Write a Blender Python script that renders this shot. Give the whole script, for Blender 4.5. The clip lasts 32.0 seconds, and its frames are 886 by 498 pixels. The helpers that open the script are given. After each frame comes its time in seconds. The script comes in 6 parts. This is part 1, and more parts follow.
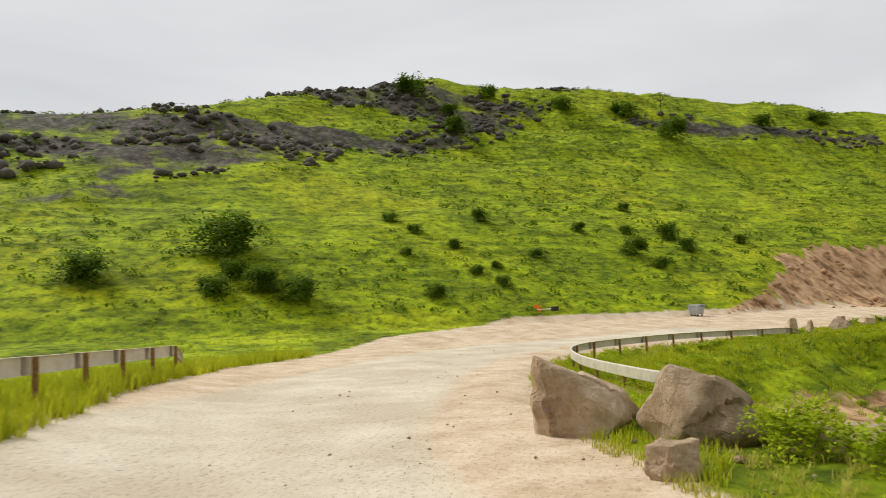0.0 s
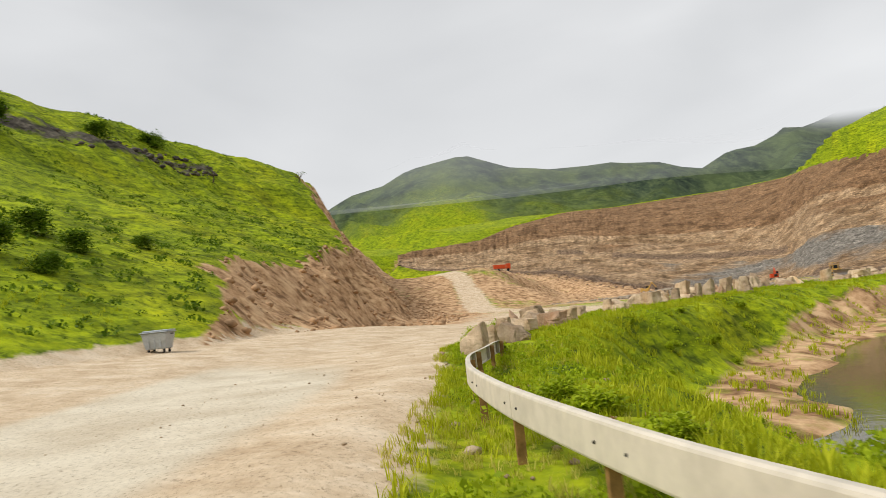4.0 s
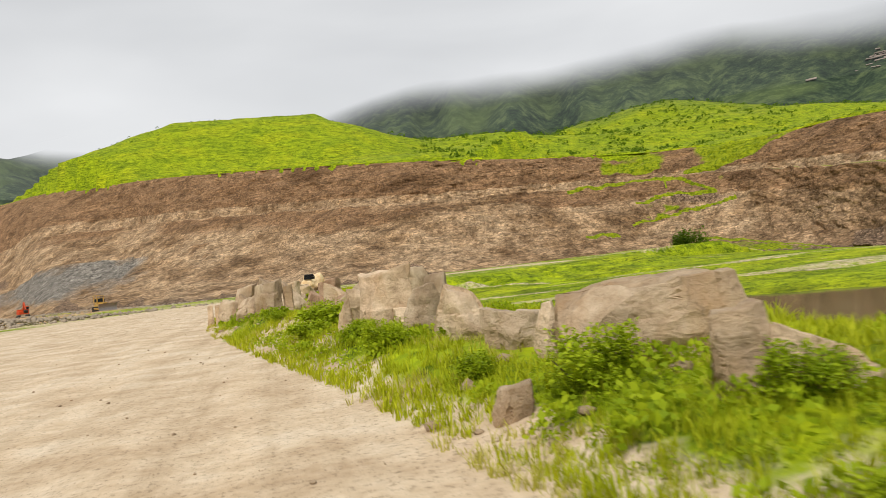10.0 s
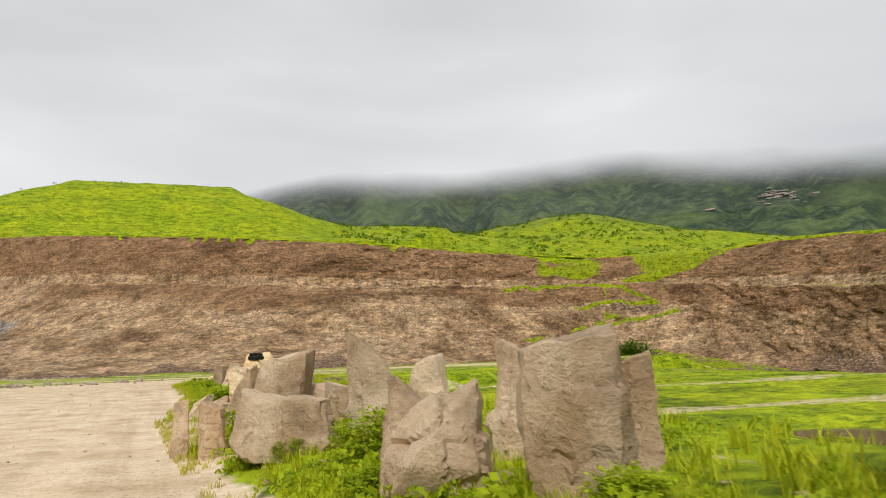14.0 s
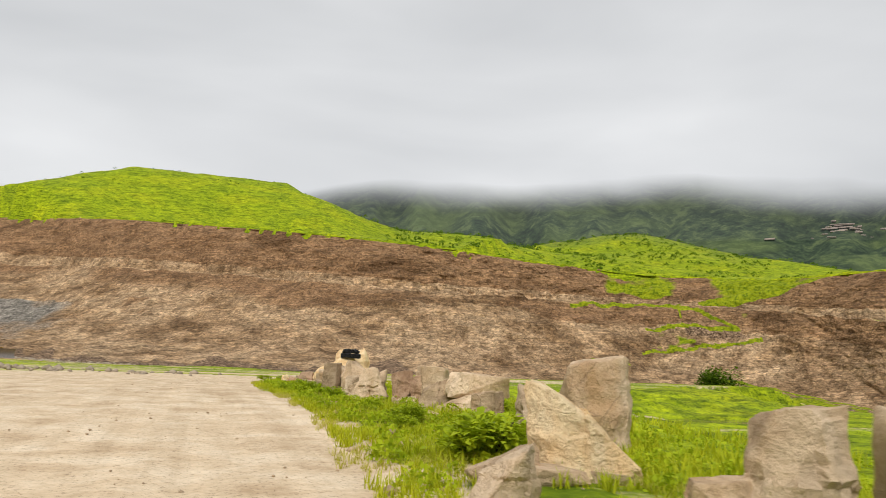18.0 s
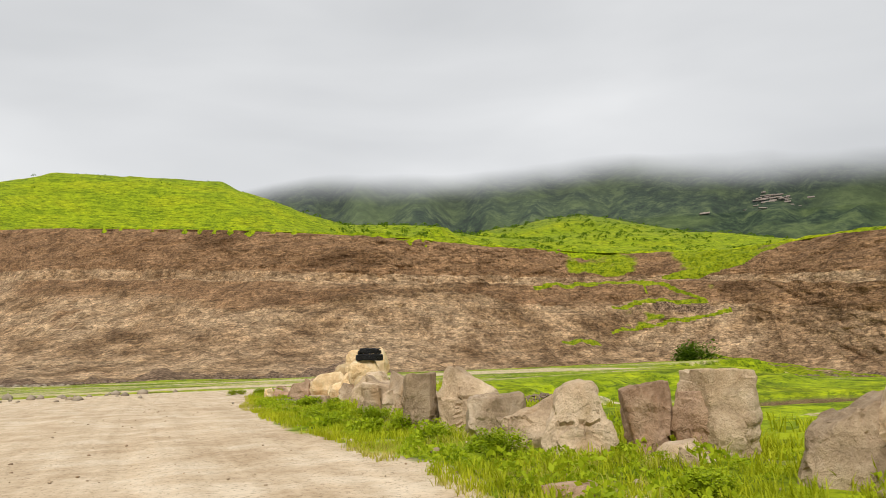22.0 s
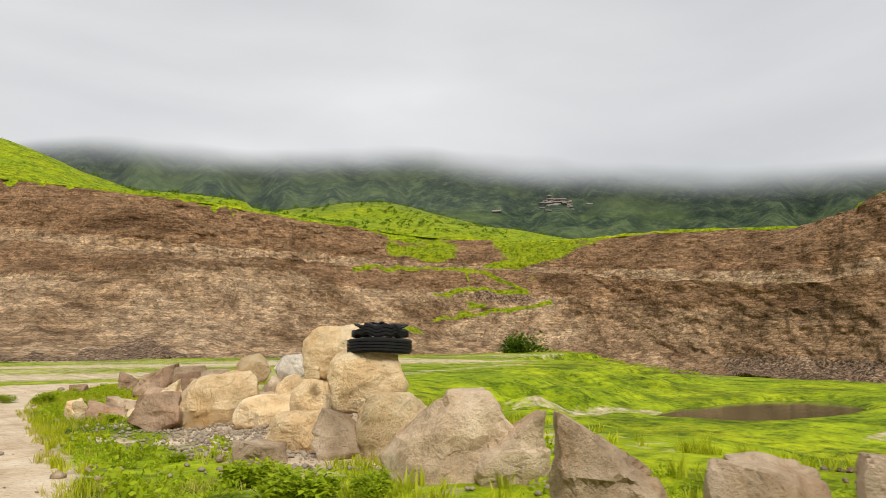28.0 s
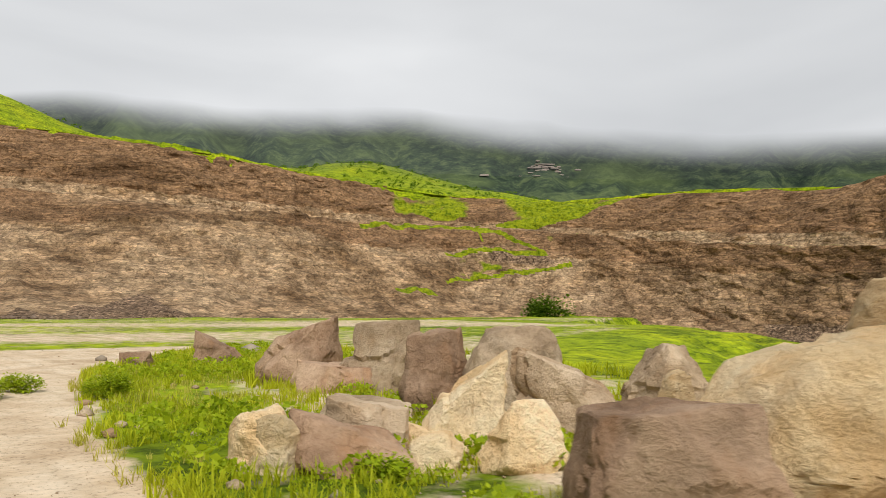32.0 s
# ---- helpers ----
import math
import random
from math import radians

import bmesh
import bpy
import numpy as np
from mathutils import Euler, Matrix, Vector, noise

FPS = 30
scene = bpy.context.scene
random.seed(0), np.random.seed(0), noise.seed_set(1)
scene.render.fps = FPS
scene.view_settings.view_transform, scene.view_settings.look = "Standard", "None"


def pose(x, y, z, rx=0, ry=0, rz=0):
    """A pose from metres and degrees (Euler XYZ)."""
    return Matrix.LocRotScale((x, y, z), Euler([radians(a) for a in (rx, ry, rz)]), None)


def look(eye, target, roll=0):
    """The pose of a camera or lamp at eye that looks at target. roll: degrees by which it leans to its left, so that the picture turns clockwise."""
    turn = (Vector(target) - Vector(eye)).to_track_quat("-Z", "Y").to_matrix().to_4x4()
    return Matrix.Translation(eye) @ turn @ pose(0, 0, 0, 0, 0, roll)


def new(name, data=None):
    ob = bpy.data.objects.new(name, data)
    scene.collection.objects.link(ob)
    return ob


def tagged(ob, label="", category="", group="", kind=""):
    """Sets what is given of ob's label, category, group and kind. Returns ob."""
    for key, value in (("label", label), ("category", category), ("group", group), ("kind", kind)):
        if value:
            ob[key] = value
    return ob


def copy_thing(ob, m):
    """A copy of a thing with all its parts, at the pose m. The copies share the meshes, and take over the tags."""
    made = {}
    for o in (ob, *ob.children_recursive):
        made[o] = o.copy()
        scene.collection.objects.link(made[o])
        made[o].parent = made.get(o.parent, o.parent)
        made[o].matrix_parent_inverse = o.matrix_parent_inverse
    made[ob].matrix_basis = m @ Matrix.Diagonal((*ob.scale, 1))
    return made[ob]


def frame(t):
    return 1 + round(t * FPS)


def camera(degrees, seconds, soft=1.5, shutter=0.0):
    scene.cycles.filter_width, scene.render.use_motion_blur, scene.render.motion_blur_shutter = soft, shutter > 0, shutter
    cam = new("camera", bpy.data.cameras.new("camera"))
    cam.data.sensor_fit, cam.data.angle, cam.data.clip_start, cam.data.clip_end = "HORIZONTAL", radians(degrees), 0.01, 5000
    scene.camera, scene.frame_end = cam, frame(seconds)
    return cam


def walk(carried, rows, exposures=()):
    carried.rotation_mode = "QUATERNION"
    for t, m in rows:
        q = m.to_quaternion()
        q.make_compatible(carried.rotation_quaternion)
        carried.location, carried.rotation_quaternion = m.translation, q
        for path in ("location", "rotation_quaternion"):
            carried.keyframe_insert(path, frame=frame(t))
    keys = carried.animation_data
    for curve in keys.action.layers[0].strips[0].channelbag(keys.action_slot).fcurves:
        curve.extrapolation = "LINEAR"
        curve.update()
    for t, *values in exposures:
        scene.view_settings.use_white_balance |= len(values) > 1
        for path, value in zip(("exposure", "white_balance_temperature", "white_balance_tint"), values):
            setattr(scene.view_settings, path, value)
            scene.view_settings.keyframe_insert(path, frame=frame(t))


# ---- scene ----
cam = camera(62.1, 32.0, soft=0.6, shutter=0.2)
# the drive: seconds, eye, a point ahead, lean
PATH = [
    (0, (52.515, -9.822, 2.735), (42.613, -10.984, 3.507), -1.92),
    (0.5, (48.468, -10.950, 2.538), (38.506, -10.697, 3.370), -1.87),
    (1, (44.110, -12.009, 2.338), (34.244, -10.613, 3.182), -2.19),
    (1.5, (39.783, -12.636, 2.177), (30.117, -10.224, 3.048), -2.58),
    (2, (35.600, -12.943, 2.087), (26.225, -9.586, 3.003), -3.02),
    (2.5, (31.587, -12.852, 1.942), (22.628, -8.511, 2.886), -3.66),
    (3, (27.730, -12.387, 1.869), (19.261, -7.153, 2.801), -4.35),
    (3.5, (24.070, -11.497, 1.815), (16.261, -5.317, 2.723), -5.17),
    (4, (20.416, -10.118, 1.755), (13.501, -2.941, 2.585), -5.95),
    (4.5, (17.111, -8.463, 1.732), (11.223, -0.413, 2.466), -6.53),
    (6.5, (4.552, -1.640, 1.993), (3.467, 8.285, 2.561), -4.20),
    (7, (2.268, 1.639, 1.985), (1.720, 11.608, 2.554), -4.48),
    (7.5, (0.766, 4.411, 1.938), (0.832, 14.397, 2.470), -4.99),
    (8, (-0.496, 7.324, 1.935), (0.218, 17.288, 2.394), -5.55),
    (8.5, (-1.647, 10.438, 1.931), (-0.415, 20.354, 2.336), -6.00),
    (9, (-2.709, 13.814, 1.934), (-1.061, 23.671, 2.279), -6.30),
    (9.5, (-3.607, 17.198, 1.931), (-1.583, 26.987, 2.195), -6.52),
    (10, (-4.340, 20.082, 1.983), (-2.016, 29.807, 2.180), -6.54),
    (10.5, (-4.922, 23.528, 1.940), (-2.235, 33.159, 2.071), -6.46),
    (11, (-5.488, 26.523, 1.906), (-2.538, 36.078, 2.012), -6.20),
    (11.5, (-5.950, 29.472, 1.900), (-2.773, 38.953, 2.022), -5.97),
    (12, (-6.388, 32.130, 1.869), (-2.999, 41.536, 2.098), -5.64),
    (12.5, (-6.726, 34.925, 1.860), (-3.156, 44.256, 2.278), -5.17),
    (13, (-7.022, 37.563, 1.891), (-3.309, 46.821, 2.603), -4.39),
    (13.5, (-7.296, 40.094, 1.926), (-3.623, 49.331, 3.011), -3.23),
    (14, (-7.564, 42.258, 1.907), (-3.930, 51.467, 3.313), -2.04),
    (14.5, (-7.739, 44.178, 1.889), (-4.030, 53.329, 3.473), -1.02),
    (16.5, (-8.351, 50.979, 1.740), (-4.352, 59.959, 3.574), 1.67),
    (17, (-8.593, 53.268, 1.731), (-4.961, 62.412, 3.516), 2.41),
    (17.5, (-8.769, 55.444, 1.668), (-5.375, 64.698, 3.353), 2.47),
    (18, (-8.998, 57.266, 1.703), (-5.940, 66.657, 3.270), 2.27),
    (18.5, (-9.230, 59.079, 1.713), (-6.412, 68.554, 3.224), 1.70),
    (19, (-9.403, 60.808, 1.720), (-6.493, 70.282, 3.053), 1.02),
    (19.5, (-9.499, 62.558, 1.748), (-6.601, 72.058, 2.914), 0.43),
    (20, (-9.564, 64.324, 1.777), (-6.493, 73.778, 2.873), -0.36),
    (20.5, (-9.608, 65.954, 1.841), (-6.344, 75.336, 2.997), -0.94),
    (21, (-9.556, 67.596, 1.880), (-6.023, 76.864, 3.149), -1.60),
    (21.5, (-9.469, 69.357, 1.882), (-5.784, 78.551, 3.258), -2.02),
    (22, (-9.628, 70.259, 1.935), (-5.803, 79.382, 3.404), -1.95),
    (22.5, (-9.720, 71.603, 1.945), (-5.663, 80.627, 3.395), -1.29),
    (23, (-9.677, 73.291, 1.944), (-5.319, 82.180, 3.357), -0.20),
    (23.5, (-9.679, 74.958, 1.941), (-4.846, 83.610, 3.279), 0.66),
    (24, (-9.684, 76.657, 1.919), (-4.304, 84.998, 3.132), 1.28),
    (24.5, (-9.379, 78.688, 1.902), (-3.678, 86.817, 3.095), 1.56),
    (25, (-9.372, 80.118, 1.905), (-3.420, 88.059, 3.139), 1.52),
    (25.5, (-9.286, 81.783, 1.897), (-3.234, 89.641, 3.167), 1.45),
    (27.5, (-7.840, 88.925, 2.171), (-1.625, 96.665, 3.379), 0.26),
    (28, (-7.744, 90.466, 2.170), (-1.499, 98.178, 3.405), -0.11),
    (28.5, (-7.676, 92.088, 2.152), (-1.437, 99.807, 3.371), -0.39),
    (29, (-7.450, 94.006, 2.096), (-1.238, 101.757, 3.246), -0.51),
    (29.5, (-7.205, 95.977, 2.006), (-1.025, 103.761, 3.108), -0.51),
    (30, (-6.892, 98.121, 1.895), (-0.655, 105.875, 2.884), -0.53),
    (30.5, (-6.610, 100.175, 1.802), (-0.312, 107.890, 2.703), -0.27),
    (31, (-6.288, 102.280, 1.736), (0.076, 109.947, 2.580), -0.00),
    (31.5, (-6.059, 104.300, 1.663), (0.365, 111.924, 2.434), 0.32),
    (32, (-5.887, 106.241, 1.560), (0.579, 113.830, 2.327), 0.65),
]
walk(cam, [(t, look(eye, target, roll)) for t, eye, target, roll in PATH])

# ---------------------------------------------------------------- light
SUN_EL, SUN_AZ = radians(46), radians(207)
SKY_DARK, SKY_PALE, SKY_LIGHT = (4.35, 4.43, 4.53), (5.95, 6.0, 6.06), 0.11
world = bpy.data.worlds.new("overcast_sky")
scene.world = world
world.use_nodes = True
wt = world.node_tree
wt.nodes.clear()
w_out = wt.nodes.new("ShaderNodeOutputWorld")
w_bg = wt.nodes.new("ShaderNodeBackground")
w_sky = wt.nodes.new("ShaderNodeTexSky")
w_sky.sky_type = "NISHITA"
w_sky.sun_disc = False
w_sky.sun_elevation, w_sky.sun_rotation = SUN_EL, SUN_AZ
w_tc = wt.nodes.new("ShaderNodeTexCoord")
w_map = wt.nodes.new("ShaderNodeMapping")
w_map.inputs["Scale"].default_value = (1.0, 1.0, 3.2)
w_no = wt.nodes.new("ShaderNodeTexNoise")
w_no.inputs["Scale"].default_value = 1.7
w_no.inputs["Detail"].default_value = 4.0
w_no.inputs["Roughness"].default_value = 0.45
w_no.inputs["Distortion"].default_value = 0.4
w_ramp = wt.nodes.new("ShaderNodeValToRGB")
w_ramp.color_ramp.elements[0].position = 0.30
w_ramp.color_ramp.elements[0].color = (*SKY_DARK, 1)
w_ramp.color_ramp.elements[1].position = 0.72
w_ramp.color_ramp.elements[1].color = (*SKY_PALE, 1)
w_mix = wt.nodes.new("ShaderNodeMixRGB")
w_mix.inputs[0].default_value = 0.97
wt.links.new(w_tc.outputs["Generated"], w_map.inputs["Vector"])
wt.links.new(w_map.outputs[0], w_no.inputs["Vector"])
wt.links.new(w_no.outputs["Fac"], w_ramp.inputs[0])
wt.links.new(w_sky.outputs[0], w_mix.inputs[1])
wt.links.new(w_ramp.outputs[0], w_mix.inputs[2])
wt.links.new(w_mix.outputs[0], w_bg.inputs["Color"])
w_bg.inputs["Strength"].default_value = SKY_LIGHT
wt.links.new(w_bg.outputs[0], w_out.inputs[0])

sun = new("sun", bpy.data.lights.new("sun", "SUN"))
sun.data.energy, sun.data.angle, sun.data.color = 2.3, radians(16), (1.0, 0.96, 0.90)
sun.matrix_world = pose(0, 0, 60, 44, 0, -27)
scene.view_settings.exposure = 0.35


# ---------------------------------------------------------------- noise in numbers
def lattice(ix, iy, seed):
    n = (ix.astype(np.int64) * 374761393 + iy.astype(np.int64) * 668265263 + seed * 974634777) & 0xFFFFFFFF
    n = ((n ^ (n >> 13)) * 1274126177) & 0xFFFFFFFF
    return ((n ^ (n >> 16)) & 0xFFFF) / 32767.5 - 1.0


def vnoise(x, y, seed=0):
    ix, iy = np.floor(x), np.floor(y)
    fx, fy = x - ix, y - iy
    fx, fy = fx * fx * (3 - 2 * fx), fy * fy * (3 - 2 * fy)
    a, b = lattice(ix, iy, seed), lattice(ix + 1, iy, seed)
    c, d = lattice(ix, iy + 1, seed), lattice(ix + 1, iy + 1, seed)
    return (a * (1 - fx) + b * fx) * (1 - fy) + (c * (1 - fx) + d * fx) * fy


def fbm(x, y, octaves=4, seed=0, gain=0.5):
    x, y = np.asarray(x, float), np.asarray(y, float)
    total, amp = 0.0, 1.0
    for k in range(octaves):
        total = total + amp * vnoise(x * 2**k + 17.3 * k, y * 2**k - 9.1 * k, seed + k)
        amp *= gain
    return total


def step(a, b, x):
    t = np.clip((np.asarray(x, float) - a) / (b - a), 0, 1)
    return t * t * (3 - 2 * t)


def along(x, y, line):
    """Distance to a polyline, positive on its left side, and how far along it the nearest point lies."""
    x, y = np.asarray(x, float), np.asarray(y, float)
    best = np.full(x.shape, 1e12)
    side, where, run = np.ones(x.shape), np.zeros(x.shape), 0.0
    for (x0, y0), (x1, y1) in zip(line[:-1], line[1:]):
        dx, dy = x1 - x0, y1 - y0
        size = math.hypot(dx, dy)
        u = np.clip(((x - x0) * dx + (y - y0) * dy) / size**2, 0, 1)
        d = np.hypot(x - x0 - u * dx, y - y0 - u * dy)
        near = d < best
        best = np.where(near, d, best)
        side = np.where(near, np.sign(dx * (y - y0) - dy * (x - x0) + 1e-9), side)
        where = np.where(near, run + u * size, where)
        run += size
    return best * side, where


def lengths(line):
    run = [0.0]
    for (x0, y0), (x1, y1) in zip(line[:-1], line[1:]):
        run.append(run[-1] + math.hypot(x1 - x0, y1 - y0))
    return run


# ---------------------------------------------------------------- the plan
EYES = np.array([eye for t, eye, target, roll in PATH])
ROAD_LINE = [(90, 8), (70, -3)] + [(float(e[0]), float(e[1])) for e in EYES[::2]] + [(-3.5, 116), (4, 134), (20, 150), (36, 160)]
ROAD_Z = [1.6, 1.3] + [float(e[2]) - 1.46 for e in EYES[::2]] + [0.1, 0.0, -0.2, -0.4]
ROAD_RUN = lengths(ROAD_LINE)
ROAD_Z = np.convolve(np.pad(ROAD_Z, 3, mode="edge"), np.ones(7) / 7, "valid")
# right edge of the carriageway, in the direction of the drive
EDGE = [(92, 13), (70, 1.5), (56, -4.5), (45.5, -8.4), (41, -9.5), (30, -9.9), (21.5, -8.9), (15.8, -6.4), (10.6, -0.6), (6.6, 3.6), (3.4, 6.8), (2.1, 8.8), (1.0, 11.0),
        (-0.6, 15.2), (-2.6, 23.2), (-3.7, 30.3), (-5.4, 39.8), (-7.0, 52), (-7.4, 63), (-6.4, 74), (-6.4, 82), (-6.6, 90), (-5.9, 99), (-4.6, 107), (-3.5, 115.8), (-1.5, 123.3), (6, 134), (24, 146), (50, 158)]
EDGE_RUN = lengths(EDGE)
# foot of the green hill, and of the cut bank beyond it
FOOT = [(120, -6), (75, -10.5), (52, -14.6), (42.5, -17.3), (36, -19.4), (26, -21.8), (8, -19.0), (-2, -12.0), (-9, -2.5), (-14, 5.5), (-24, 17), (-38, 30), (-60, 55), (-80, 73), (-108, 92), (-138, 112), (-190, 150), (-260, 230)]
FOOT_RUN = lengths(FOOT)
# quarry wall: foot, bench and rim, column by column
WALL_A = [((-405, 377, 41), (-427, 397, 47), (-442, 411, 53)), ((-381, 380, 35), (-415, 414, 46), (-437, 437, 57)), ((-322, 381, 28), (-373, 441, 44), (-406, 481, 61)), ((-282, 363, 23), (-360, 462, 47), (-411, 529, 74)), ((-225, 343, 16), (-323, 490, 47), (-387, 589, 86)), ((-171, 312, 6), (-281, 505, 39), (-352, 635, 87)), ((-139, 301, 0), (-247, 522, 34), (-315, 672, 90)), ((-112, 298, -4), (-209, 537, 31), (-269, 698, 91))]
WALL_B = [((-85, 287, -7), (-157, 506, 28), (-201, 654, 87)), ((-67, 266, 0), (-124, 460, 42), (-148, 570, 82)), ((-56, 253, 0), (-78, 430, 40), (-92, 482, 71)), ((-30, 235, -0.5), (-40, 368, 34.5), (-46, 412, 62.5)), ((12, 219, -0.6), (18, 305, 28.5), (20, 332, 50)), ((45, 217, -1.2), (59, 274, 24.2), (64, 298, 43.5)), ((91, 222, -2.2), (104, 271, 24.2), (112, 290, 39.2)), ((118, 220, -3.6), (136, 264, 24.5), (146, 284, 37.5))]
WALL_C = [((131, 205, -4.4), (152, 240, 22.5), (168, 255, 34.5)), ((134, 182, -5), (156, 212, 19), (179, 215, 35)), ((131, 160, -5.6), (152, 170, 14), (174, 171, 30)), ((127, 140, -6), (148, 145, 15), (170, 150, 37)), ((125, 110, -5), (148, 110, 18), (172, 110, 44)), ((125, 40, -5), (150, 40, 20), (175, 40, 45)), ((128, -60, -5), (152, -60, 20), (178, -60, 45))]
WALL = WALL_A + WALL_B + WALL_C
BASE_LINE, RIM_LINE = [w[0][:2] for w in WALL], [w[2][:2] for w in WALL]
BASE_RUN, RIM_RUN = lengths(BASE_LINE), lengths(RIM_LINE)


BANK = [(-8, 4), (-20, 15), (-36, 34), (-74, 80), (-122, 122), (-175, 160), (-300, 300)]
CREST_Y, CREST_Z = [-260, -120, -92, -83, -76, -68, -58, -47, -34, -20, -3, 17, 36, 57, 80, 110, 160, 240], [18, 24, 30, 31, 31, 33, 36.5, 42.5, 47.5, 49, 49.5, 51, 53.5, 54, 51, 47, 28, 16]


def hill_height(x, y):
    """Height of the green hill over the flat, and how much of it is the cut bank."""
    slope = -3.1 - 0.406 * x - 0.22 * y
    slope = slope + step(3, 14, slope) * (1.5 * fbm(x * 0.03, y * 0.03, 4, 41) + 0.4 * fbm(x * 0.3, y * 0.3, 3, 43)) + 0.10 * fbm(x * 0.9, y * 0.9, 2, 44)
    slope = slope + 0.55 * np.maximum(0, slope - 25) + step(22, 34, slope) * 1.2 * fbm(x * 0.10, y * 0.10, 4, 45)
    crest = np.interp(y, CREST_Y, CREST_Z) + 1.8 * fbm(x * 0.05, y * 0.05, 4, 47) - 0.12 * np.maximum(0, -x - 125)
    d, run = along(x, y, BANK)
    face = 1.05 * d + 0.75 * np.maximum(0, d - 8) + 1.9 * fbm(x * 0.10, y * 0.10, 4, 48) * step(0.5, 3, d)
    k = 2.5
    top = -k * np.logaddexp(-slope / k, -crest / k)
    hill = np.minimum(top, face)
    return hill, step(-1.2, 0.4, top - face) * (face > 0.2)


def crag_at(x, y, hill):
    """Where bare dark rock shows: broad ledges on the southern shoulder, and a band below the crest."""
    low = np.interp(y, [-90, -66, -51, -40, -27, -17, -4, 8], [6, 8, 10, 17, 21, 26, 36, 60])
    south = step(-2, 4, hill - low + 5 * fbm(x * 0.04, y * 0.04, 3, 75)) * (0.72 + 0.95 * fbm(x * 0.05, hill * 0.12, 3, 78))
    band = np.exp(-(((hill - 38.5 + 2 * fbm(x * 0.03, y * 0.03, 2, 79)) / 3.2) ** 2)) * step(4, 12, y) * (1 - step(66, 78, y))
    return np.clip(np.maximum(south, band), 0, 1)


def height(x, y):
    """The lie of the land."""
    x, y = np.asarray(x, float), np.asarray(y, float)
    _, run = along(x, y, ROAD_LINE)
    road = np.interp(run, ROAD_RUN, ROAD_Z)
    d, erun = along(x, y, EDGE)
    right = -d
    # verge and berm, then the drop to the quarry floor
    berm = np.interp(y, [-20, 2, 12, 24, 46, 55, 70, 85, 95, 112], [-0.42, -0.30, 0.22, 0.32, 0.46, 0.36, 0.10, -0.04, -0.12, -0.08])
    berm = berm + 0.40 * step(36.5, 40, x) * (y < 5)
    drop_at = np.interp(y, [-20, 0, 15, 40, 60, 95, 112, 130], [2.3, 2.7, 4.2, 5.2, 6.5, 8.5, 11.0, 14.0])
    floor = np.interp(y, [-40, 100, 150, 190, 215], [-2.3, -2.2, -2.1, -1.6, -0.6]) - 1.9 * step(60, 120, x) * (1 - step(225, 260, y))
    bank = step(0, 1, (right - drop_at) / np.interp(y, [0, 12, 30, 70, 115], [6.0, 4.2, 4.5, 9.0, 16.0]))
    z = road + berm * step(0.1, 1.6, right + 0.8 * (1 - step(-2, 6, y))) + 0.05 * fbm(x * 1.3, y * 1.3, 3, 4) * step(0.0, 1.0, right)
    z = z * (1 - bank) + floor * bank
    z = z + bank * 0.14 * fbm(x * 0.12, y * 0.25, 4, 9) + bank * (1 - bank) * 2.4 * fbm(x * 0.35, y * 0.35, 3, 5)
    # ruts and dust ridges on the carriageway
    z = z + (1 - step(-1.0, 0.3, right)) * (0.02 * fbm(x * 2.0, y * 0.7, 3, 3) + 0.012 * np.sin(right * 4.2 + 1.2 * fbm(x * 0.1, y * 0.1, 2, 8)))
    far_flat = step(20, 70, -right)
    z = z + far_flat * (0.35 * fbm(x * 0.07, y * 0.07, 3, 21))
    # pond hollows
    pond = 1 - step(0.75, 1.15, np.hypot((x - 22.5) / 15, (y - 38) / 30) + 0.16 * fbm(x * 0.08, y * 0.08, 3, 33))
    pond2 = 1 - step(0.6, 1.1, np.hypot((x - 41) / 12, (y - 116) / 6.0) + 0.15 * fbm(x * 0.2, y * 0.2, 2, 34))
    z = z - 1.1 * np.maximum(pond, pond2) * step(5, 9, right)
    # the green hill: one long slope, a rounded crest, and a cut bank at its far end
    hill, _ = hill_height(x, y)
    z = z + np.where(hill > 0, hill, 0) + 0.85 * step(-5, 1, -3.1 - 0.406 * x - 0.22 * y) * (1 - step(20, 40, y)) * step(4, 9, -right)
    dl, _ = along(x, y, FOOT)
    z = z + 0.36 * step(-3.5, 0, dl) * step(24, 38, x) * (y < 0)
    z = z + 0.22 * np.exp(-(((x + 3.8) / 0.7) ** 2) - (((y - 41.0) / 1.6) ** 2))
    # the rubble mound under the limestone pile
    z = z + 0.48 * np.exp(-(((x - 1.1) / 1.5) ** 2) - (((y - 104.8) / 3.4) ** 2))
    # rising benches beyond the machines
    lane = -0.75 * x + 0.66 * y
    lat = 0.66 * x + 0.75 * y - 0.25 * (lane - 268)
    z = z + 14 * step(150, 240, lane + 6 * fbm(x * 0.02, y * 0.02, 3, 37)) * (x < -20) * (1 - step(52, 82, lat + 8 * fbm(x * 0.03, y * 0.03, 3, 39))) + 1.4 * np.maximum(0, fbm(x * 0.035, y * 0.035, 4, 38)) * step(150, 210, lane) * (x < -20)
    # behind the quarry wall
    db, brun = along(x, y, BASE_LINE)
    dr, rrun = along(x, y, RIM_LINE)
    foot_z = np.interp(brun, BASE_RUN, [w[0][2] for w in WALL])
    rim_z = np.interp(rrun, RIM_RUN, [w[2][2] for w in WALL])
    near = 1 - step(0, 30, -db)
    z = np.where(db <= 0, z * (1 - near) + (foot_z - 0.2) * near, z)
    w = np.clip(db / (db - dr + 1e-6), 0, 1)
